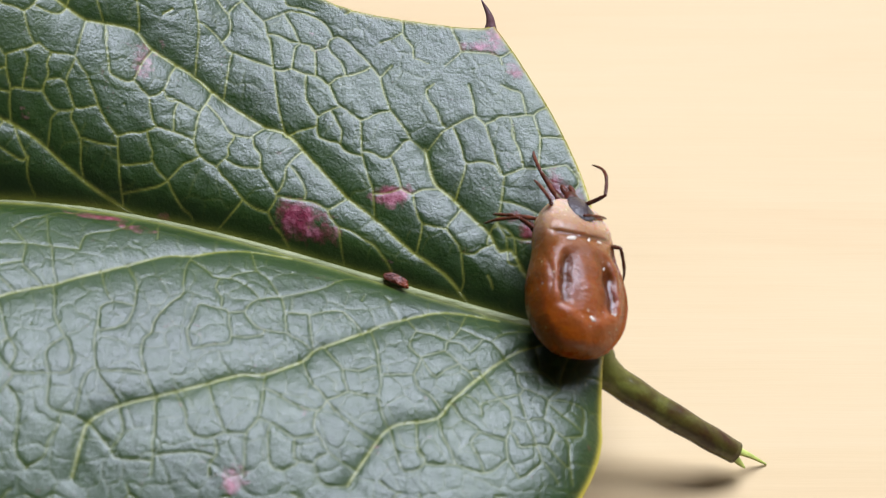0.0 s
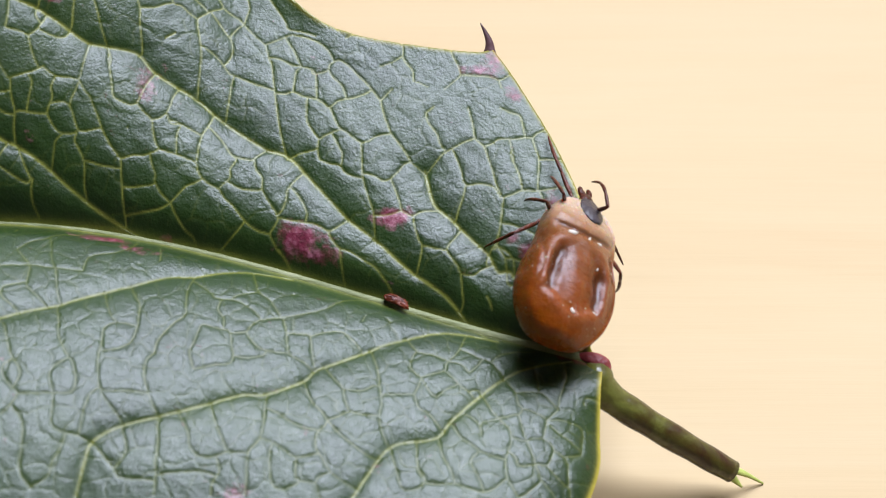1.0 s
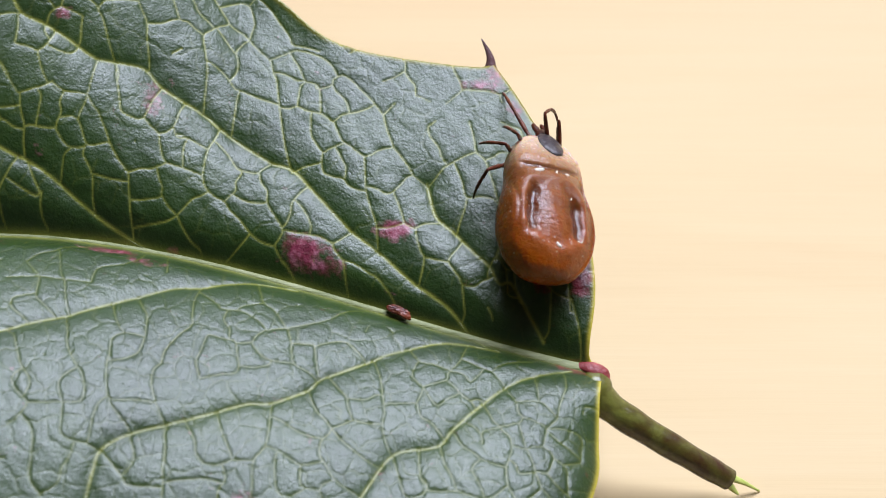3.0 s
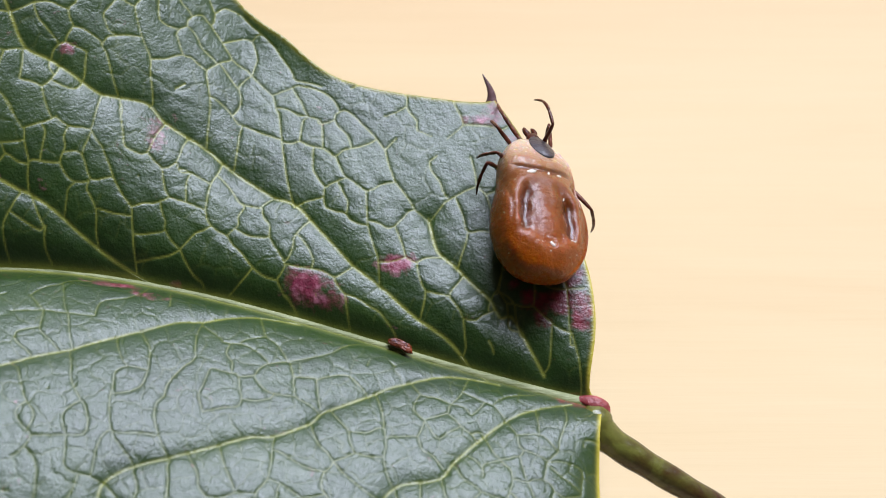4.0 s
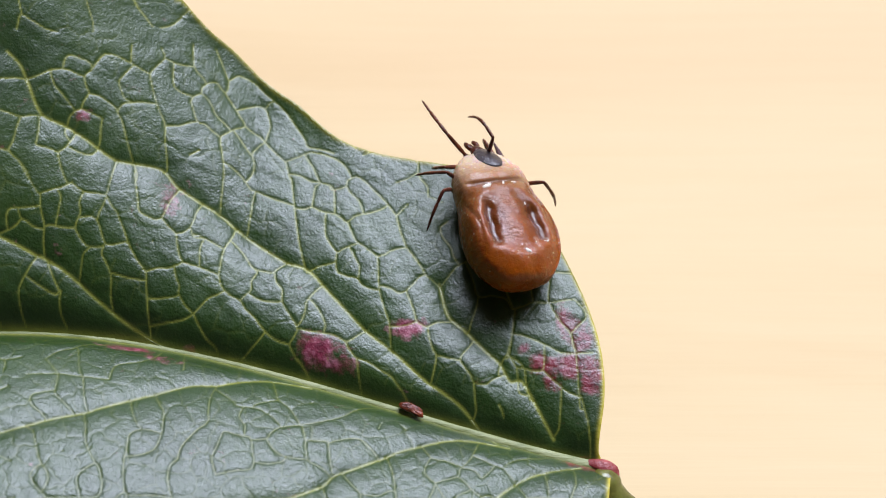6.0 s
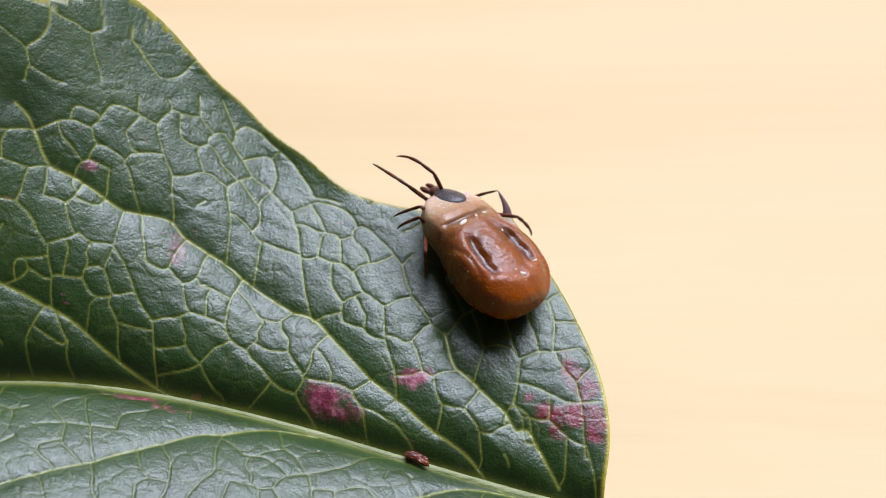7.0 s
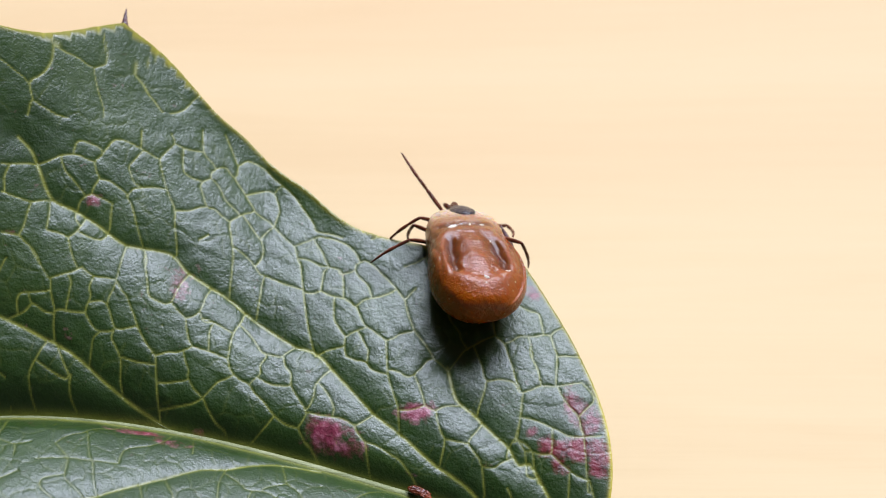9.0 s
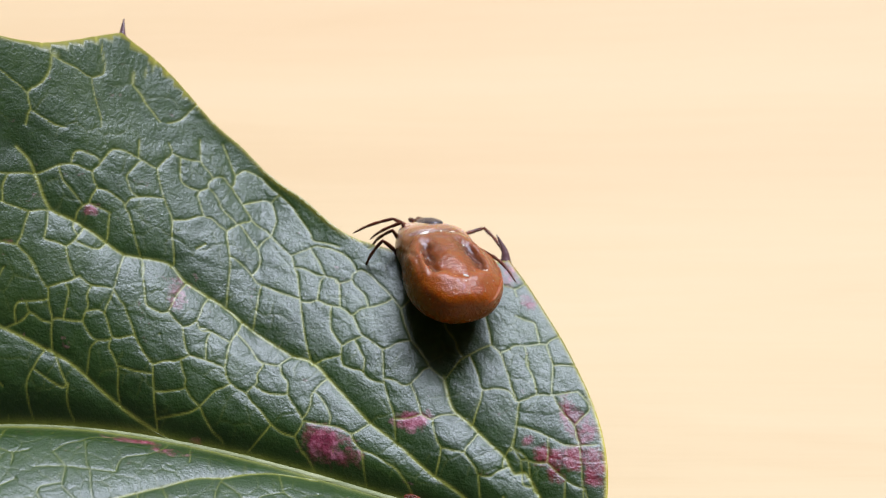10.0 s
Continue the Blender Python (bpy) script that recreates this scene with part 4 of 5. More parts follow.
    me.loops.foreach_set("vertex_index", faces.ravel().astype(np.int32))
    me.polygons.add(len(faces))
    me.polygons.foreach_set("loop_start", np.arange(0, faces.size, 4, dtype=np.int32))
    me.polygons.foreach_set("loop_total", np.full(len(faces), 4, dtype=np.int32))
    me.polygons.foreach_set("use_smooth", np.ones(len(faces), bool))
    me.update(calc_edges=True)
    me.validate()
    for name, values in (("vein", vein), ("blotch", blotch), ("tint", tint), ("rim", rim_glow)):
        layer = me.attributes.new(name, "FLOAT", "POINT")
        layer.data.foreach_set("value", np.r_[values, values].astype(np.float32))
    me.materials.append(LEAF)
    blade = new("blade", me)
    blade.parent = thing
    tagged(blade, "dark green leathery blade with puffed cells between pale veins")
    # midrib
    bm = bmesh.new()
    xs = np.linspace(-64, 8.3, 160)
    xm = np.clip(xs, -28, None)
    ys = midrib_y(xm) + (xs - xm) * 0.05
    zs = leaf_z(xs, ys) - 0.25
    tube(bm, np.stack([xs, ys, zs], 1) * MM, np.interp(xs, [-64, -28, 0, 8.3], [0.07, 0.15, 0.27, 0.36]) * MM, 12, 0.6)
    part("midrib", bm, MIDRIB, thing, "pale green midrib in the fold of the blade")
    # side veins lying in their grooves
    for way in second:
        q = smooth_line(way[::4], 60)
        bm = bmesh.new()
        g = np.exp(-(to_segments(q, [rib]) / 0.8) ** 2)
        h = leaf_z(q[:, 0], q[:, 1]) - 0.22 * (1 - g) - 0.27 * g
        tube(bm, np.column_stack([q, h]) * MM, np.linspace(0.09, 0.05, 60) * MM, 8, 0.6)
        part("side_vein", bm, MIDRIB, thing, "pale green side vein in its groove")
    # stalk
    line = smooth_line([(7.9, -5.35, 6.75), (8.45, -5.95, 6.30), (9.1, -6.65, 5.65), (11.1, -7.62, 4.55), (13.95, -8.75, 3.05), (16.35, -9.53, 1.6)], 40)
    t = np.linspace(0, 1, 40)
    radii = np.interp(t, [0, 0.12, 0.25, 0.45, 1], [0.42, 0.95, 1.0, 0.86, 0.66]) * (1 + 0.03 * np.sin(t * 37))
    bm = bmesh.new()
    tube(bm, line * MM, radii * MM, 20)
    stalk = part("petiole", bm, PETIOLE, thing, "brownish green cut leaf stalk touching the table")
    for way, wide in (([(16.3, -9.4, 1.75), (16.9, -9.4, 1.25), (17.5, -9.42, 0.7), (18.25, -9.55, 0.06)], 0.30),
                      ([(16.3, -9.75, 1.5), (16.65, -9.95, 1.1), (16.94, -10.1, 0.8)], 0.28)):
        bm = bmesh.new()
        f = smooth_line(way, 12)
        tube(bm, f * MM, np.linspace(wide, 0.06, 12) * MM, 7, 0.6)
        part("torn_fibre", bm, FIBRE, stalk, "yellow-green torn fibre at the cut")
    # reddened node where the blade meets the stalk
    bm = bmesh.new()
    tube(bm, smooth_line([(7.0, -4.85, 6.9), (7.8, -5.0, 7.0), (8.45, -5.2, 7.05), (8.95, -5.55, 6.75), (9.02, -6.0, 6.3)], 18) * MM,
         np.interp(np.linspace(0, 1, 18), [0, 0.35, 0.7, 1], [0.05, 0.34, 0.52, 0.18]) * MM, 12, 0.42)
    part("node", bm, RED, thing, "dark red swollen joint between blade and stalk")
    # spines on the teeth
    for base, mid, end in ([(2.71, 12.86, 9.96), (2.70, 13.70, 10.50), (2.20, 14.62, 11.05)], [(-20.4, 24.2, 0), (-20.6, 25.0, 0), (-20.6, 26.3, 0)],
                           [(-36.8, 22.7, 0), (-37.4, 23.6, 0), (-38.0, 24.8, 0)], [(-36, -20.2, 0), (-36.3, -21.0, 0), (-36.6, -22.3, 0)], [(-15, -24.2, 0), (-15.2, -25.0, 0), (-15.4, -26.2, 0)]):
        pts = np.array([base, mid, end], float)
        if base[2] == 0:
            pts[:, 2] = leaf_z(pts[0, 0], pts[0, 1]) - 0.5
            pts[:, 2] = np.maximum(pts[:, 2], 0.2)
        bm = bmesh.new()
        tube(bm, smooth_line(pts, 14) * MM, np.interp(np.linspace(0, 1, 14), [0, 0.3, 1], [0.5, 0.3, 0.03]) * MM, 9, 0.7)
        part("spine", bm, SPINE, thing, "brown pointed spine on a tooth of the margin")
    return thing


def build_fleck():
    """A brown curled flake that lies on the midrib."""
    thing = tagged(new("bud_scale"), "small curled brown flake lying on the midrib", "debris")
    thing.location = Vector((-2.55, -2.2, leaf_z(-2.55, -2.2) + 0.05)) * MM
    thing.rotation_euler = (0, 0, radians(-20))
    thing.scale = (1.2, 1.2, 1.2)
    for k, (px, py, long, wide, turn) in enumerate(((0.0, 0.0, 0.60, 0.20, 0), (0.30, -0.10, 0.36, 0.17, -14), (-0.28, 0.10, 0.34, 0.15, 12))):
        bm = bmesh.new()
        bmesh.ops.create_icosphere(bm, subdivisions=4, radius=1.0)
        for v in bm.verts:
            v.co *= 1 + 0.28 * noise.noise(v.co * 1.7 + Vector((k * 7, 0, 0))) + 0.16 * noise.noise(v.co * 5 + Vector((k * 3, 2, 0)))
            v.co.z = max(v.co.z, -0.5)
        bm.transform(Matrix.Translation(Vector((px, py, 0.06)) * MM) @ Matrix.Rotation(radians(turn), 4, "Z") @ Matrix.Diagonal((long * MM, wide * MM, 0.12 * MM, 1)))
        part("flake", bm, BARK, thing)


build_leaf()
build_fleck()


# ---------------------------------------------------------------- tick (in mm; y towards the head, z up, origin under the belly)
def tick_surface(a, b):
    """The point of the body at the angle a from tail to head and b round it, with how dark its hollows and how pale its
    raised parts are painted.
    """
    y = -4.62 * np.cos(a) + 0.2
    ends = np.sin(a) ** np.where(y > 0, 0.62, 0.55)
    wide = np.interp(y, [-4.6, -3.9, -2.85, -1.5, -0.3, 0.6, 1.2, 1.8, 2.5, 3.3, 4.1, 4.6], [2.7, 2.76, 2.92, 2.9, 2.72, 2.5, 2.36, 2.33, 2.42, 2.5, 2.44, 2.3])
    w = 1.03 * wide * ends
    tall = np.interp(y, [-4.6, -2, 0, 2, 3.4, 4.6], [1.75, 1.9, 1.85, 1.6, 1.3, 0.95]) * ends
    zc = np.interp(y, [-4.6, -2, 0, 2, 4.6], [1.75, 1.85, 1.9, 1.95, 2.0])
    ca, sb = np.cos(b), np.sin(b)
    x = w * np.sign(ca) * np.abs(ca) ** 0.85
    z = zc + tall * np.sign(sb) * np.abs(sb) ** 0.85
    top = smooth_step(sb, 0.12, 0.55)
    ax = np.abs(x - 0.05)
    # two long pits that part towards the tail, the wrinkled ridge between them and a swollen lip round both
    line = 1.22 + 0.10 * (0.7 - y) + np.where(x > 0, 0.0, 0.05)
    start = np.where(x > 0, 0.35, 0.75)
    window = smooth_step(y, -2.75, -2.05) * (1 - smooth_step(y, start - 0.7, start + 0.25))
    off = ax - line - 0.05 * np.sin(5.3 * y + 2 * x)
    groove = np.exp(-np.abs(off / np.where(off > 0, 0.30, 0.36)) ** 2.2) * window
    field = np.hypot(ax / 2.12, (y + 0.95) / 2.5)
    lip = np.exp(-((field - 1.0) / 0.17) ** 2) * (1 - smooth_step(y, 0.9, 1.7))
    outer = np.exp(-((field - 1.36) / 0.13) ** 2) * smooth_step(ax, 1.2, 1.9) * (1 - smooth_step(y, 0.8, 1.6)) * smooth_step(y, -3.2, -1.8)
    disc = 1 - smooth_step(field, 0.55, 1.0)
    ridge = np.exp(-((x - 0.05) / 0.58) ** 4) * smooth_step(y, -3.0, -2.2) * (1 - smooth_step(y, 0.7, 1.5))
    ripple = np.sin(y * 20 + np.sin(x * 5) * 1.5 + 1.3 * np.sin(3.1 * y)) * np.clip(ridge + 0.35 * disc, 0, 1)
    bend = y - 1.95 - 0.05 * x - 0.07 * (x - 0.1) ** 2
    crease = np.exp(-(bend / np.where(bend > 0, 0.13, 0.26)) ** 2) * (1 - smooth_step(ax, 1.4, 2.1))
    collar = np.exp(-((bend - 0.62) / 0.42) ** 2) * (1 - smooth_step(ax, 1.6, 2.3))
    waist = np.exp(-((y - 1.45 + 0.25 * (ax - 2)) / 0.42) ** 2) * smooth_step(ax, 1.5, 2.2)
    flank = np.exp(-((ax - 2.25 - 0.1 * np.sin(1.7 * y)) / 0.13) ** 2) * smooth_step(y, -2.6, -1.2) * (1 - smooth_step(y, 0.6, 1.6))
    fold = np.sin(3.1 * y + 1.7 * x + 1.2 * np.sin(1.9 * x - 0.6)) * np.sin(2.3 * x - 1.1 * y)
    fine = np.sin(9.0 * y + 5.0 * x + 2 * np.sin(4.1 * x)) * np.sin(7.7 * x - 3.0 * y)
    z = z + (0.035 * fold + 0.006 * fine) * smooth_step(sb, -0.2, 0.5) + top * (
        -0.30 * groove - 0.17 * crease + 0.10 * collar - 0.16 * disc + 0.09 * lip - 0.13 * outer - 0.10 * flank
        - 0.14 * waist + 0.10 * ridge + 0.006 * ripple - 0.17 * x)
    # pit brown together with painted shade for crease, flank folds and waist
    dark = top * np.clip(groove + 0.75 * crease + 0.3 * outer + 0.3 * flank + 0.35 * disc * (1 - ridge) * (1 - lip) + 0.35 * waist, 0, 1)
    return x, y, z, dark, top * np.clip(0.9 * lip + 0.75 * ridge + 0.5 * collar, 0, 1)


# the head with its shield sits askew on the body
HEAD_TURN = (Matrix.Translation(Vector((0.55, 3.0, 3.10)) * MM) @ Matrix.Rotation(radians(9), 4, "Z") @ Matrix.Rotation(radians(11), 4, "Y")
             @ Matrix.Rotation(radians(-3), 4, "X") @ Matrix.Translation(Vector((0, -2.8, -3.1)) * MM))


def build_tick():
    thing = tagged(new("tick"), "engorged amber-brown tick with dark legs crawling over the leaf", "tick")
    na, nb = 190, 180
    a = np.linspace(0.02, math.pi - 0.02, na)
    b = np.linspace(0, 2 * math.pi, nb, endpoint=False)
    A, B = np.meshgrid(a, b, indexing="ij")
    x, y, z, trough, crest = tick_surface(A, B)
    bm = bmesh.new()
    deep, high = bm.verts.layers.float.new("trough"), bm.verts.layers.float.new("crest")
    rows = []
    for i in range(na):
        ring = []
        for j in range(nb):
            v = bm.verts.new(Vector((x[i, j], y[i, j], z[i, j])) * MM)
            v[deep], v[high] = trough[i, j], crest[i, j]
            ring.append(v)
        rows.append(ring)
    for r, s in zip(rows, rows[1:]):
        for j in range(nb):
            bm.faces.new((r[j], r[(j + 1) % nb], s[(j + 1) % nb], s[j]))
    bm.faces.new(rows[0])
    bm.faces.new(rows[-1])
    bmesh.ops.recalc_face_normals(bm, faces=bm.faces[:])
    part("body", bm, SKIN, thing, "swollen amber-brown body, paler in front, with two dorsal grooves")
    # shield behind the head
    bm = bmesh.new()
    rings = []
    for i in range(13):
        f = i / 12
        ring = []
        for j in range(32):
            t = 2 * math.pi * j / 32
            sx = math.cos(t) * (0.78 if math.sin(t) < 0 else 0.78 - 0.24 * math.sin(t) ** 2)
            px, py = sx * f, 3.95 + math.sin(t) * 1.15 * f
            pz = 3.10 - 0.27 * (py - 3.2) - 0.07 * (py - 3.2) ** 2 - 0.28 * px * px + 0.12 * (1 - f * f) - (0.25 if i == 12 else 0)
            ring.append(bm.verts.new(Vector((px, py, pz)) * MM))
        rings.append(ring)
    for r, s in zip(rings, rings[1:]):
        for j in range(32):
            bm.faces.new((r[j], r[(j + 1) % 32], s[(j + 1) % 32], s[j]))
    bmesh.ops.remove_doubles(bm, verts=bm.verts[:], dist=1e-7)
    bmesh.ops.recalc_face_normals(bm, faces=bm.faces[:])
    bm.transform(HEAD_TURN)
    part("shield", bm, SHIELD, thing, "dark grey glossy shield behind the head")
    # pale flecks beside the pits: solid stand-ins for glints, with some pale spots
    for cx, cy, size, turn in ((-0.84, 1.55, 0.26, 12), (0.24, 1.63, 0.13, 70), (1.0, 1.75, 0.14, -15), (0.16, -3.0, 0.18, -50), (1.68, -2.45, 0.11, 30), (1.5, -2.42, 0.08, 0), (1.15, 0.2, 0.10, 80)):
        aa = math.acos(-(cy - 0.2) / 4.62)
        bb = min(np.linspace(0.3, 2.84, 200), key=lambda q: abs(tick_surface(aa, q)[0] - cx))
        px, py, pz = tick_surface(aa, bb)[:3]
        bm = bmesh.new()
        bmesh.ops.create_icosphere(bm, subdivisions=2, radius=size * MM)
        for v in bm.verts:
            v.co *= 1 + 0.3 * noise.noise(v.co * 9000 + Vector((cx, cy, 0)))
        bm.transform(Matrix.Translation(Vector((px, py, pz)) * MM) @ Matrix.Rotation(radians(turn), 4, "Z") @ Matrix.Diagonal((1.2, 0.55, 0.35, 1)))
        part("glint_fleck", bm, GLINT_FLECK, thing, "tiny pale fleck standing in for a glint on the skin")
    # mouthparts
    head = bmesh.new()
    tube(head, [Vector(q) * MM for q in ((0, 4.5, 2.2), (0, 4.85, 2.22), (0, 5.15, 2.16), (0, 5.3, 2.1))], [0.42 * MM, 0.45 * MM, 0.36 * MM, 0.2 * MM], 14, 0.7)
    head.transform(HEAD_TURN)
    head = part("head", head, SHELL, thing, "dark brown base of the mouthparts")
    for sx in (-1, 1):
        bm = bmesh.new()
        tube(bm, smooth_line([(sx * 0.18, 5.1, 2.15), (sx * 0.30, 5.45, 2.12), (sx * 0.26, 5.85, 2.0)], 9) * MM, np.array([0.12, 0.15, 0.16, 0.16, 0.16, 0.16, 0.15, 0.12, 0.06]) * MM, 9)
        bm.transform(HEAD_TURN)
        part("palp", bm, SHELL, head)
    bm = bmesh.new()
    tube(bm, smooth_line([(0, 5.1, 2.1), (0, 5.5, 2.0), (0, 5.8, 1.9)], 7) * MM, np.array([0.12, 0.12, 0.11, 0.1, 0.09, 0.07, 0.03]) * MM, 8)
    bm.transform(HEAD_TURN)
    part("rostrum", bm, SHELL, head)
    return thing


UPPER, LOWER = 2.1, 2.8
HIPS = {"r1": (0.55, 4.7, 1.8), "r2": (1.25, 4.2, 1.6), "r3": (1.8, 3.5, 1.5), "r4": (2.15, 2.6, 1.4),
        "l1": (-0.5, 4.8, 1.8), "l2": (-0.95, 4.45, 1.6), "l3": (-1.6, 3.75, 1.5), "l4": (-2.0, 3.1, 1.4)}


def build_leg(thing, arch):
    """A leg along x: thigh with its hip pieces, and the lower leg with its claw, hinged at the knee."""
    bm = bmesh.new()
    xs = np.array([-0.3, 0, 0.2, 0.40, 0.50, 0.6, 0.9, 1.45, 1.85, 2.0, 2.12])
    tube(bm, np.stack([xs, 0 * xs, 0.06 * np.sin(np.clip(xs, 0, UPPER) * math.pi / UPPER)], 1) * MM, np.array([0.14, 0.16, 0.16, 0.12, 0.085, 0.115, 0.13, 0.125, 0.11, 0.095, 0.07]) * MM, 10)
    leg = part("leg", bm, SHELL, thing, "dark reddish-brown jointed leg")
    bm = bmesh.new()
    xs = np.array([-0.06, 0.06, 0.38, 0.70, 0.78, 0.86, 1.1, 1.3, 1.66, 1.76, 1.86, 2.15, 2.5, 2.7, 2.8])
    tube(bm, np.stack([xs, 0 * xs, arch * np.sin(np.clip(xs, 0, LOWER) * math.pi / LOWER)], 1) * MM, np.array([0.065, 0.095, 0.108, 0.098, 0.07, 0.095, 0.104, 0.104, 0.092, 0.065, 0.08, 0.076, 0.06, 0.04, 0.02]) * MM, 9)
    low = part("lower_leg", bm, SHELL, leg)
    return leg, low


def leg_poses(hip, foot, roll):
    """The poses of the thigh (in the body's space) and of the lower leg (in the thigh's) that bring the claw to the foot point.
    roll turns the knee about the line from hip to foot: 0 is knee up."""
    hip, foot = Vector(hip), Vector(foot)
    way = foot - hip
    d = min(max(way.length, 0.9), UPPER + LOWER - 0.02)
    x = way.normalized()
    side = Vector((0, 0, 1)).cross(x).normalized()
    up = x.cross(side)
    up = up * math.cos(radians(roll)) + side * math.sin(radians(roll))
    side = up.cross(x)
    inner = math.acos(max(-1, min(1, (UPPER ** 2 + d * d - LOWER ** 2) / (2 * UPPER * d))))
    knee = math.acos(max(-1, min(1, (UPPER ** 2 + LOWER ** 2 - d * d) / (2 * UPPER * LOWER))))
    ux = x * math.cos(inner) + up * math.sin(inner)
    uz = up * math.cos(inner) - x * math.sin(inner)
    m = Matrix((ux, side, uz)).transposed().to_4x4()
    m.translation = hip * MM
    bend = Matrix.Rotation(math.pi - knee, 4, "Y")
    bend.translation = Vector((UPPER, 0, 0)) * MM
    return m, bend


tick = build_tick()
LEGS = {name: build_leg(tick, 0.55 if name == "r1" else 0.22) for name in HIPS}

TICK_ROWS = [
    (0, 6.53, -3.32, 8.50, 0.6, 19.7, 2.7),
    (0.5, 6.44, -2.54, 8.83, -0.7, 22.5, -9.0),
    (1, 6.18, -1.92, 8.94, -4.8, 21.4, -13.3),
    (1.5, 6.49, -0.94, 9.21, -3.8, 20.3, -0.7),
    (2, 5.94, -0.14, 9.34, 2.5, 19.0, -2.2),
    (2.5, 5.40, 1.17, 9.55, -0.1, 18.1, 0.1),
    (4, 4.71, 4.45, 9.89, -2.4, 17.0, 2.4),
    (4.5, 4.35, 5.40, 10.00, -2.7, 17.0, 8.4),
    (5, 3.41, 6.17, 10.13, -0.5, 13.4, 12.4),
    (6.5, 1.95, 8.64, 10.45, 2.0, 9.4, 27.7),
    (7, 1.05, 9.07, 10.53, 2.4, 10.6, 37.3),
    (7.5, 0.34, 9.65, 10.63, -0.2, 7.3, 32.2),
    (8, 0.31, 9.28, 10.62, -6.4, 4.8, 21.3),
    (8.5, 0.39, 9.69, 10.66, -8.7, 2.9, 18.7),
    (9, 0.54, 10.37, 10.64, -16.0, 2.2, 12.7),
    (9.5, -0.21, 10.74, 10.67, -19.5, 2.4, 14.7),
    (10, -0.81, 10.43, 10.74, -21.0, 6.5, 18.0),
]
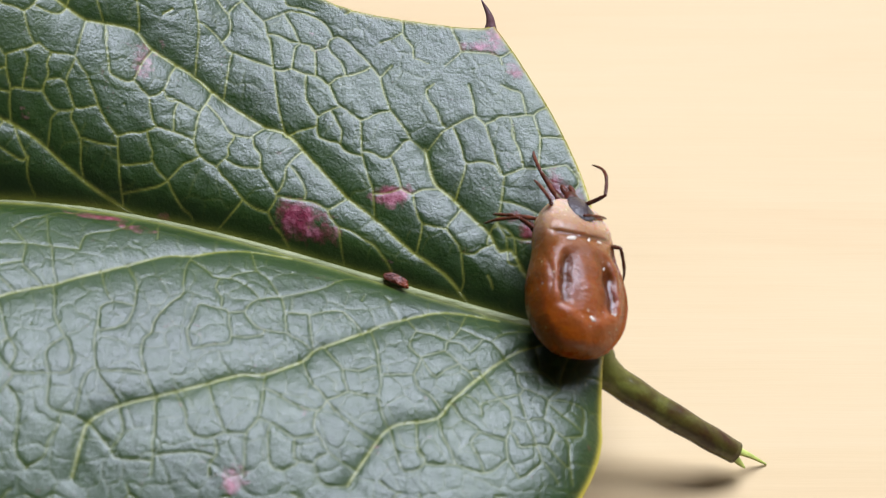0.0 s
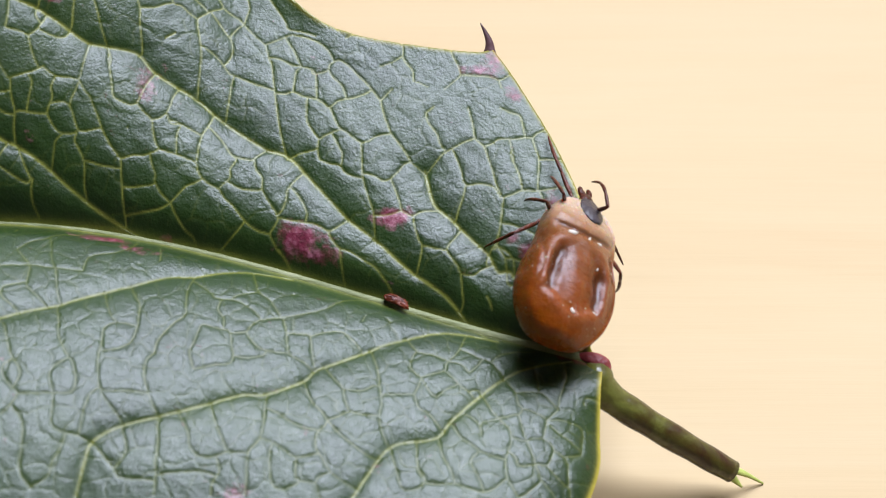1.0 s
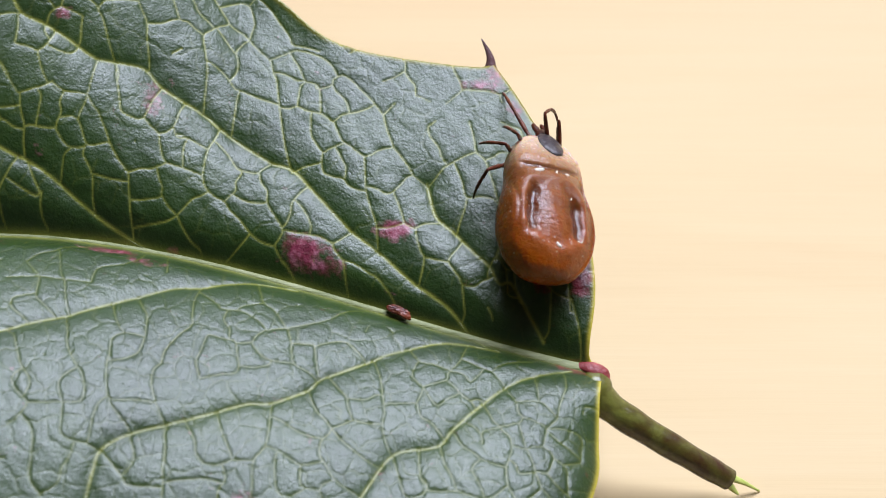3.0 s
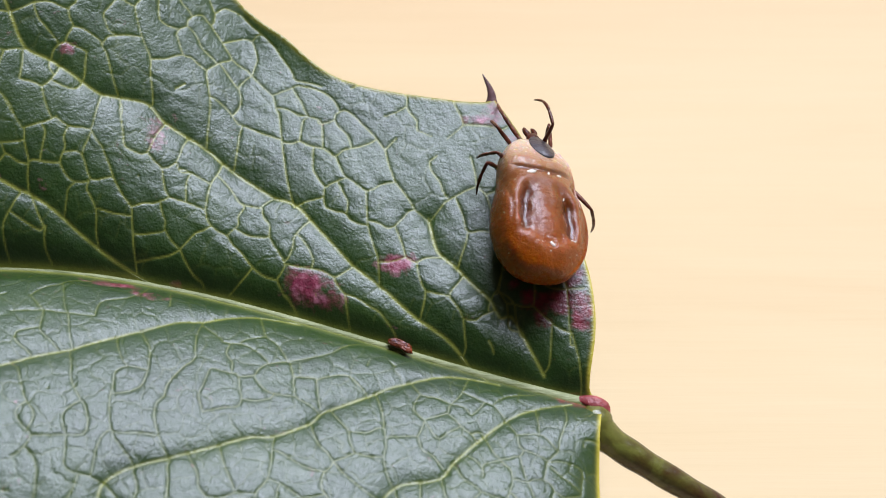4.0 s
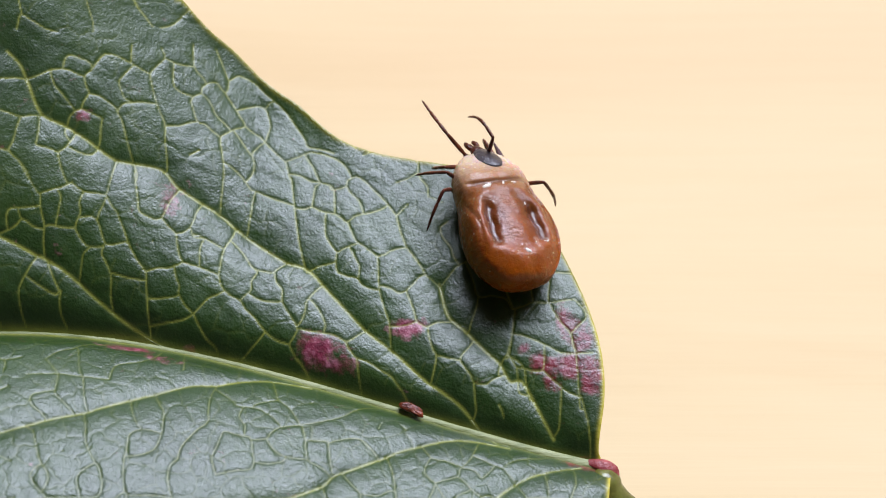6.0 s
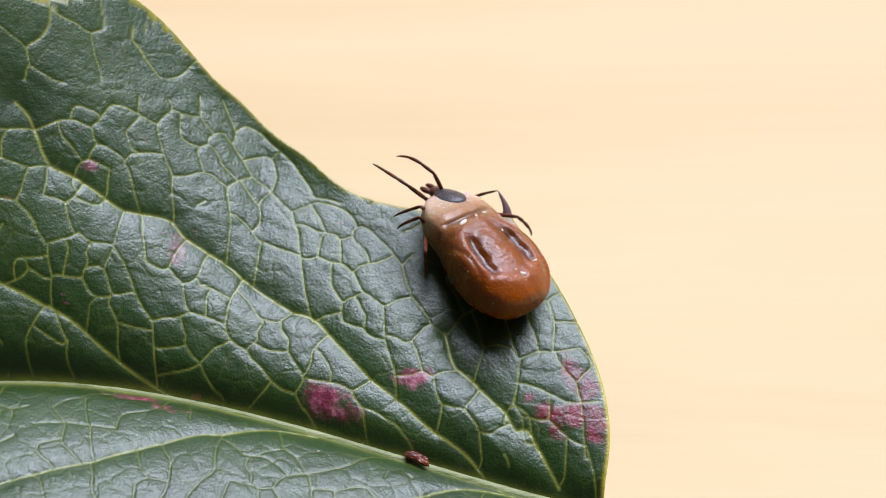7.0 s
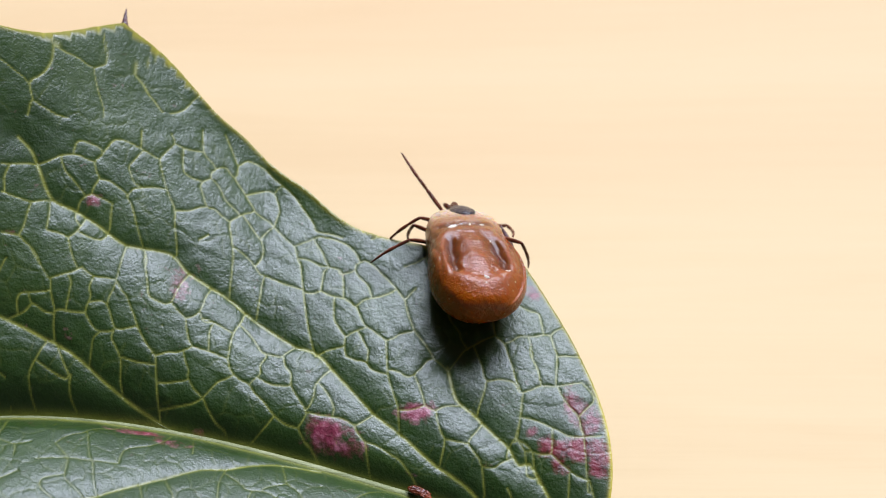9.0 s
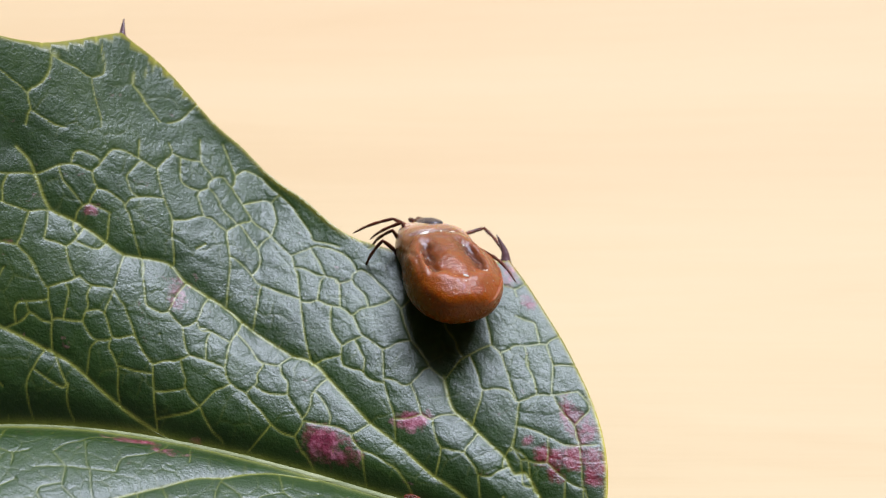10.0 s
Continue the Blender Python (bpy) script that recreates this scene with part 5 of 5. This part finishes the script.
# claw points in the body's space with the turn of the knee: seconds, x, y, z, degrees
FEET = {
    "l1": [(0, -1.34, 8.7, 0.58, 43), (0.5, -0.36, 9.6, 1.64, 43), (1, -2.6, 9.12, 0.95, 45), (1.5, -1.68, 8.41, 0.42, 38), (2, -1.31, 8.83, 0.18, 46), (2.5, -1.52, 9.07, 0.18, 32), (4, -1.28, 8.58, 0.37, 41), (4.5, -0.52, 8.39, 0.72, 29), (5, -2.29, 8.48, 1.39, 46), (6.5, -2.05, 8.76, 3.36, 29), (7, -2.29, 8.33, 2.68, 35), (7.5, -2.17, 8.4, 2.84, 35), (8, -1.99, 8.72, 3.61, 33), (8.5, -1.65, 9.01, 3.79, 37), (9, -2.43, 8.51, 4.31, 39), (9.5, -4.32, 7.25, 3.36, 33), (10, -4.11, 5.46, 1.98, 29)],
    "l2": [(0, -1.93, 6.1, 1.71, 29), (0.5, -2.43, 5.59, 0.6, 37), (1, -2.17, 5.97, 1.65, 28), (1.5, -1.61, 6, 1.59, 27), (2, -1.97, 6.64, 0.6, 31), (2.5, -2.05, 5.66, 1.24, 30), (4, -2.01, 6.72, 0.94, 36), (4.5, -2, 7.19, 0.44, 38), (5, -1.68, 5.77, 1.42, 19), (6.5, -2.37, 5.2, 0.07, 41), (7, -2.5, 5.46, 0.92, 30), (7.5, -3.24, 5.55, 0.06, 47), (8, -2.41, 5.37, 1.05, 38), (8.5, -2.76, 4.98, 0.87, 39), (9, -4.47, 4.02, 1.15, 21), (9.5, -3.41, 4.12, 1.3, 23), (10, -3.21, 5.01, 1.6, 31)],
    "l3": [(0, -3.74, 4.65, -0.15, 37), (0.5, -3.54, 4.88, 1.06, 24), (1, -3.06, 4.34, 0.8, 28), (1.5, -3.39, 5.15, 1.37, 26), (2, -3.2, 3.61, 0.49, -1), (2.5, -3.56, 4.75, 1.07, 24), (4, -3.01, 4.19, 0.67, 31), (4.5, -3.02, 4.62, 0.84, 28), (5, -3.64, 5.19, 1.36, 27), (6.5, -3.59, 4.59, 0.98, 27), (7, -2.85, 4.67, 0.82, 27), (7.5, -2.39, 4.37, 0.72, 36), (8, -4.13, 4.84, 0.93, 32), (8.5, -4.88, 4.17, 0.72, 28), (9, -2.93, 4.4, 0.57, 35), (9.5, -3.11, 4.27, 1.33, 27), (10, -3.26, 4.63, 1.22, 29)],
    "l4": [(0, -4.52, 3.65, 0.4, 17), (0.5, -4.34, 2.58, -1.31, 30), (1, -4.15, 1.77, -1.2, 20), (1.5, -4, 1.6, -1.29, 9), (2, -4.72, 2.98, -1.12, 25), (2.5, -4.08, 1.85, -0.87, 10), (4, -2.99, 1.98, 0.14, -10), (4.5, -4, 2.16, 0.31, 2), (5, -2.8, 1.94, 0.25, -12), (6.5, -4.57, 1.07, 0.7, -2), (7, -2.72, 1.64, -0.49, -14), (7.5, -2.7, 1.39, 0.22, -21), (8, -5.1, 1.92, 0.52, 12), (8.5, -5.11, 3.68, 1.24, 27), (9, -5.73, 2.3, 1.28, 27), (9.5, -4.95, 2.42, 1.01, 28), (10, -4.1, 3.32, 0.55, 20)],
    "r1": [(0, 1.23, 7.03, 2.62, -24), (0.5, 2.82, 6.64, 2.94, -36), (1, 0.07, 6.24, 2.28, -1), (1.5, 0.32, 7.95, 2.95, -3), (2, -1.19, 7.32, 2.88, -6), (2.5, 1.67, 5.9, 1.39, 46), (4, 0.07, 7.4, 2.73, -4), (4.5, -0.3, 7.6, 2.93, 0), (5, 0.21, 7.63, 3.06, -6), (6.5, -0, 6.93, 2.61, 2), (7, -0.81, 7.98, 2.86, 14), (7.5, 2.53, 6.98, 2.98, -11), (8, 3.87, 5.47, 1.95, -33), (8.5, 1.26, 6.46, 2.62, -11), (9, 1.15, -0.08, 1, -147), (9.5, -0.12, 3.38, -2.85, -91), (10, -0.04, 3.61, -2.44, -70)],
    "r2": [(0, 2.3, 4.32, 1.6, -24), (0.5, 2.02, 4.92, 2.21, 0), (1, -1.15, 1.12, -1.33, 177), (1.5, 1.22, 5.09, 1.83, 29), (2, 1.98, 4.66, 1.34, -11), (2.5, 1.8, 5.18, 1.17, 24), (4, 1.35, 4.67, -0.23, 15), (4.5, 1.69, 5.31, 0.91, 33), (5, 2.38, 4.49, 1.24, 111), (6.5, 1.27, 4.3, -0.9, 5), (7, 1.25, 4.21, -1.32, 2), (7.5, 1.25, 4.2, -2.39, -1), (8, 1.08, 3.11, -2.43, 134), (8.5, 2.96, 6.82, -0.52, -26), (9, 1.25, 4.2, -2.29, 2), (9.5, 1.02, 3.1, -2.45, 103), (10, 0.93, 3.06, -2.49, 83)],
    "r3": [(0, 1.3, 2.4, -2.6, 0), (0.5, 3.69, 3.99, 0.24, -206), (1, 4.41, 4.86, -2.02, 91), (1.5, 1.19, 2.58, -2.69, -96), (2, 1.17, 2.48, -2.63, -77), (2.5, 4.17, 6.02, -1.73, 93), (4, 1.22, 2.57, -2.75, -82), (4.5, 1.19, 2.46, -2.64, -66), (5, 1.21, 2.45, -2.63, -52), (6.5, 4.24, 3.91, 0.91, 136), (7, 3.44, 3.28, 2.08, 138), (7.5, 3.55, 2.78, 2.05, 137), (8, 3.12, 2.15, 1.93, 121), (8.5, 2.93, 1.96, 2.08, 113), (9, 2.93, 2.12, 1.59, 120), (9.5, 3.24, 2.2, 1.81, 103), (10, 4.25, 1.4, 0.68, 83)],
    "r4": [(0, 3.37, 0.94, 0.77, -15), (0.5, 3.48, 1.56, 0.32, -29), (1, 3.51, 1.47, -0.03, -26), (1.5, 1.77, 1.4, -2.33, 15), (2, 1.66, 1.47, -2.55, 16), (2.5, 1.65, 1.48, -2.58, 13), (4, 4.44, 1.27, -1.18, -26), (4.5, 4.39, 1.43, -0.62, -32), (5, 4.08, 1.36, 0.06, -7), (6.5, 3.99, 1.17, 0.52, -18), (7, 4.58, 0.65, -0.1, -22), (7.5, 4.34, -0.08, -0.22, -16), (8, 4.49, 1.18, -0.62, -2), (8.5, 4.15, 1.38, -0.87, -9), (9, 3.76, 1.63, -0.61, -27), (9.5, 3.63, -0.48, 0.06, 3), (10, 3.67, -1.96, 1.34, 21)],
}


def motions():
    walk(tick, [(t, pose(x * MM, y * MM, z * MM, rx, ry, rz)) for t, x, y, z, rx, ry, rz in TICK_ROWS])
    for name, (leg, low) in LEGS.items():
        rows, bends = [], []
        for t, x, y, z, turn in FEET[name]:
            m, b = leg_poses(HIPS[name], (x, y, z), turn)
            rows.append((t, m))
            bends.append((t, b))
        walk(leg, rows)
        walk(low, bends)


motions()
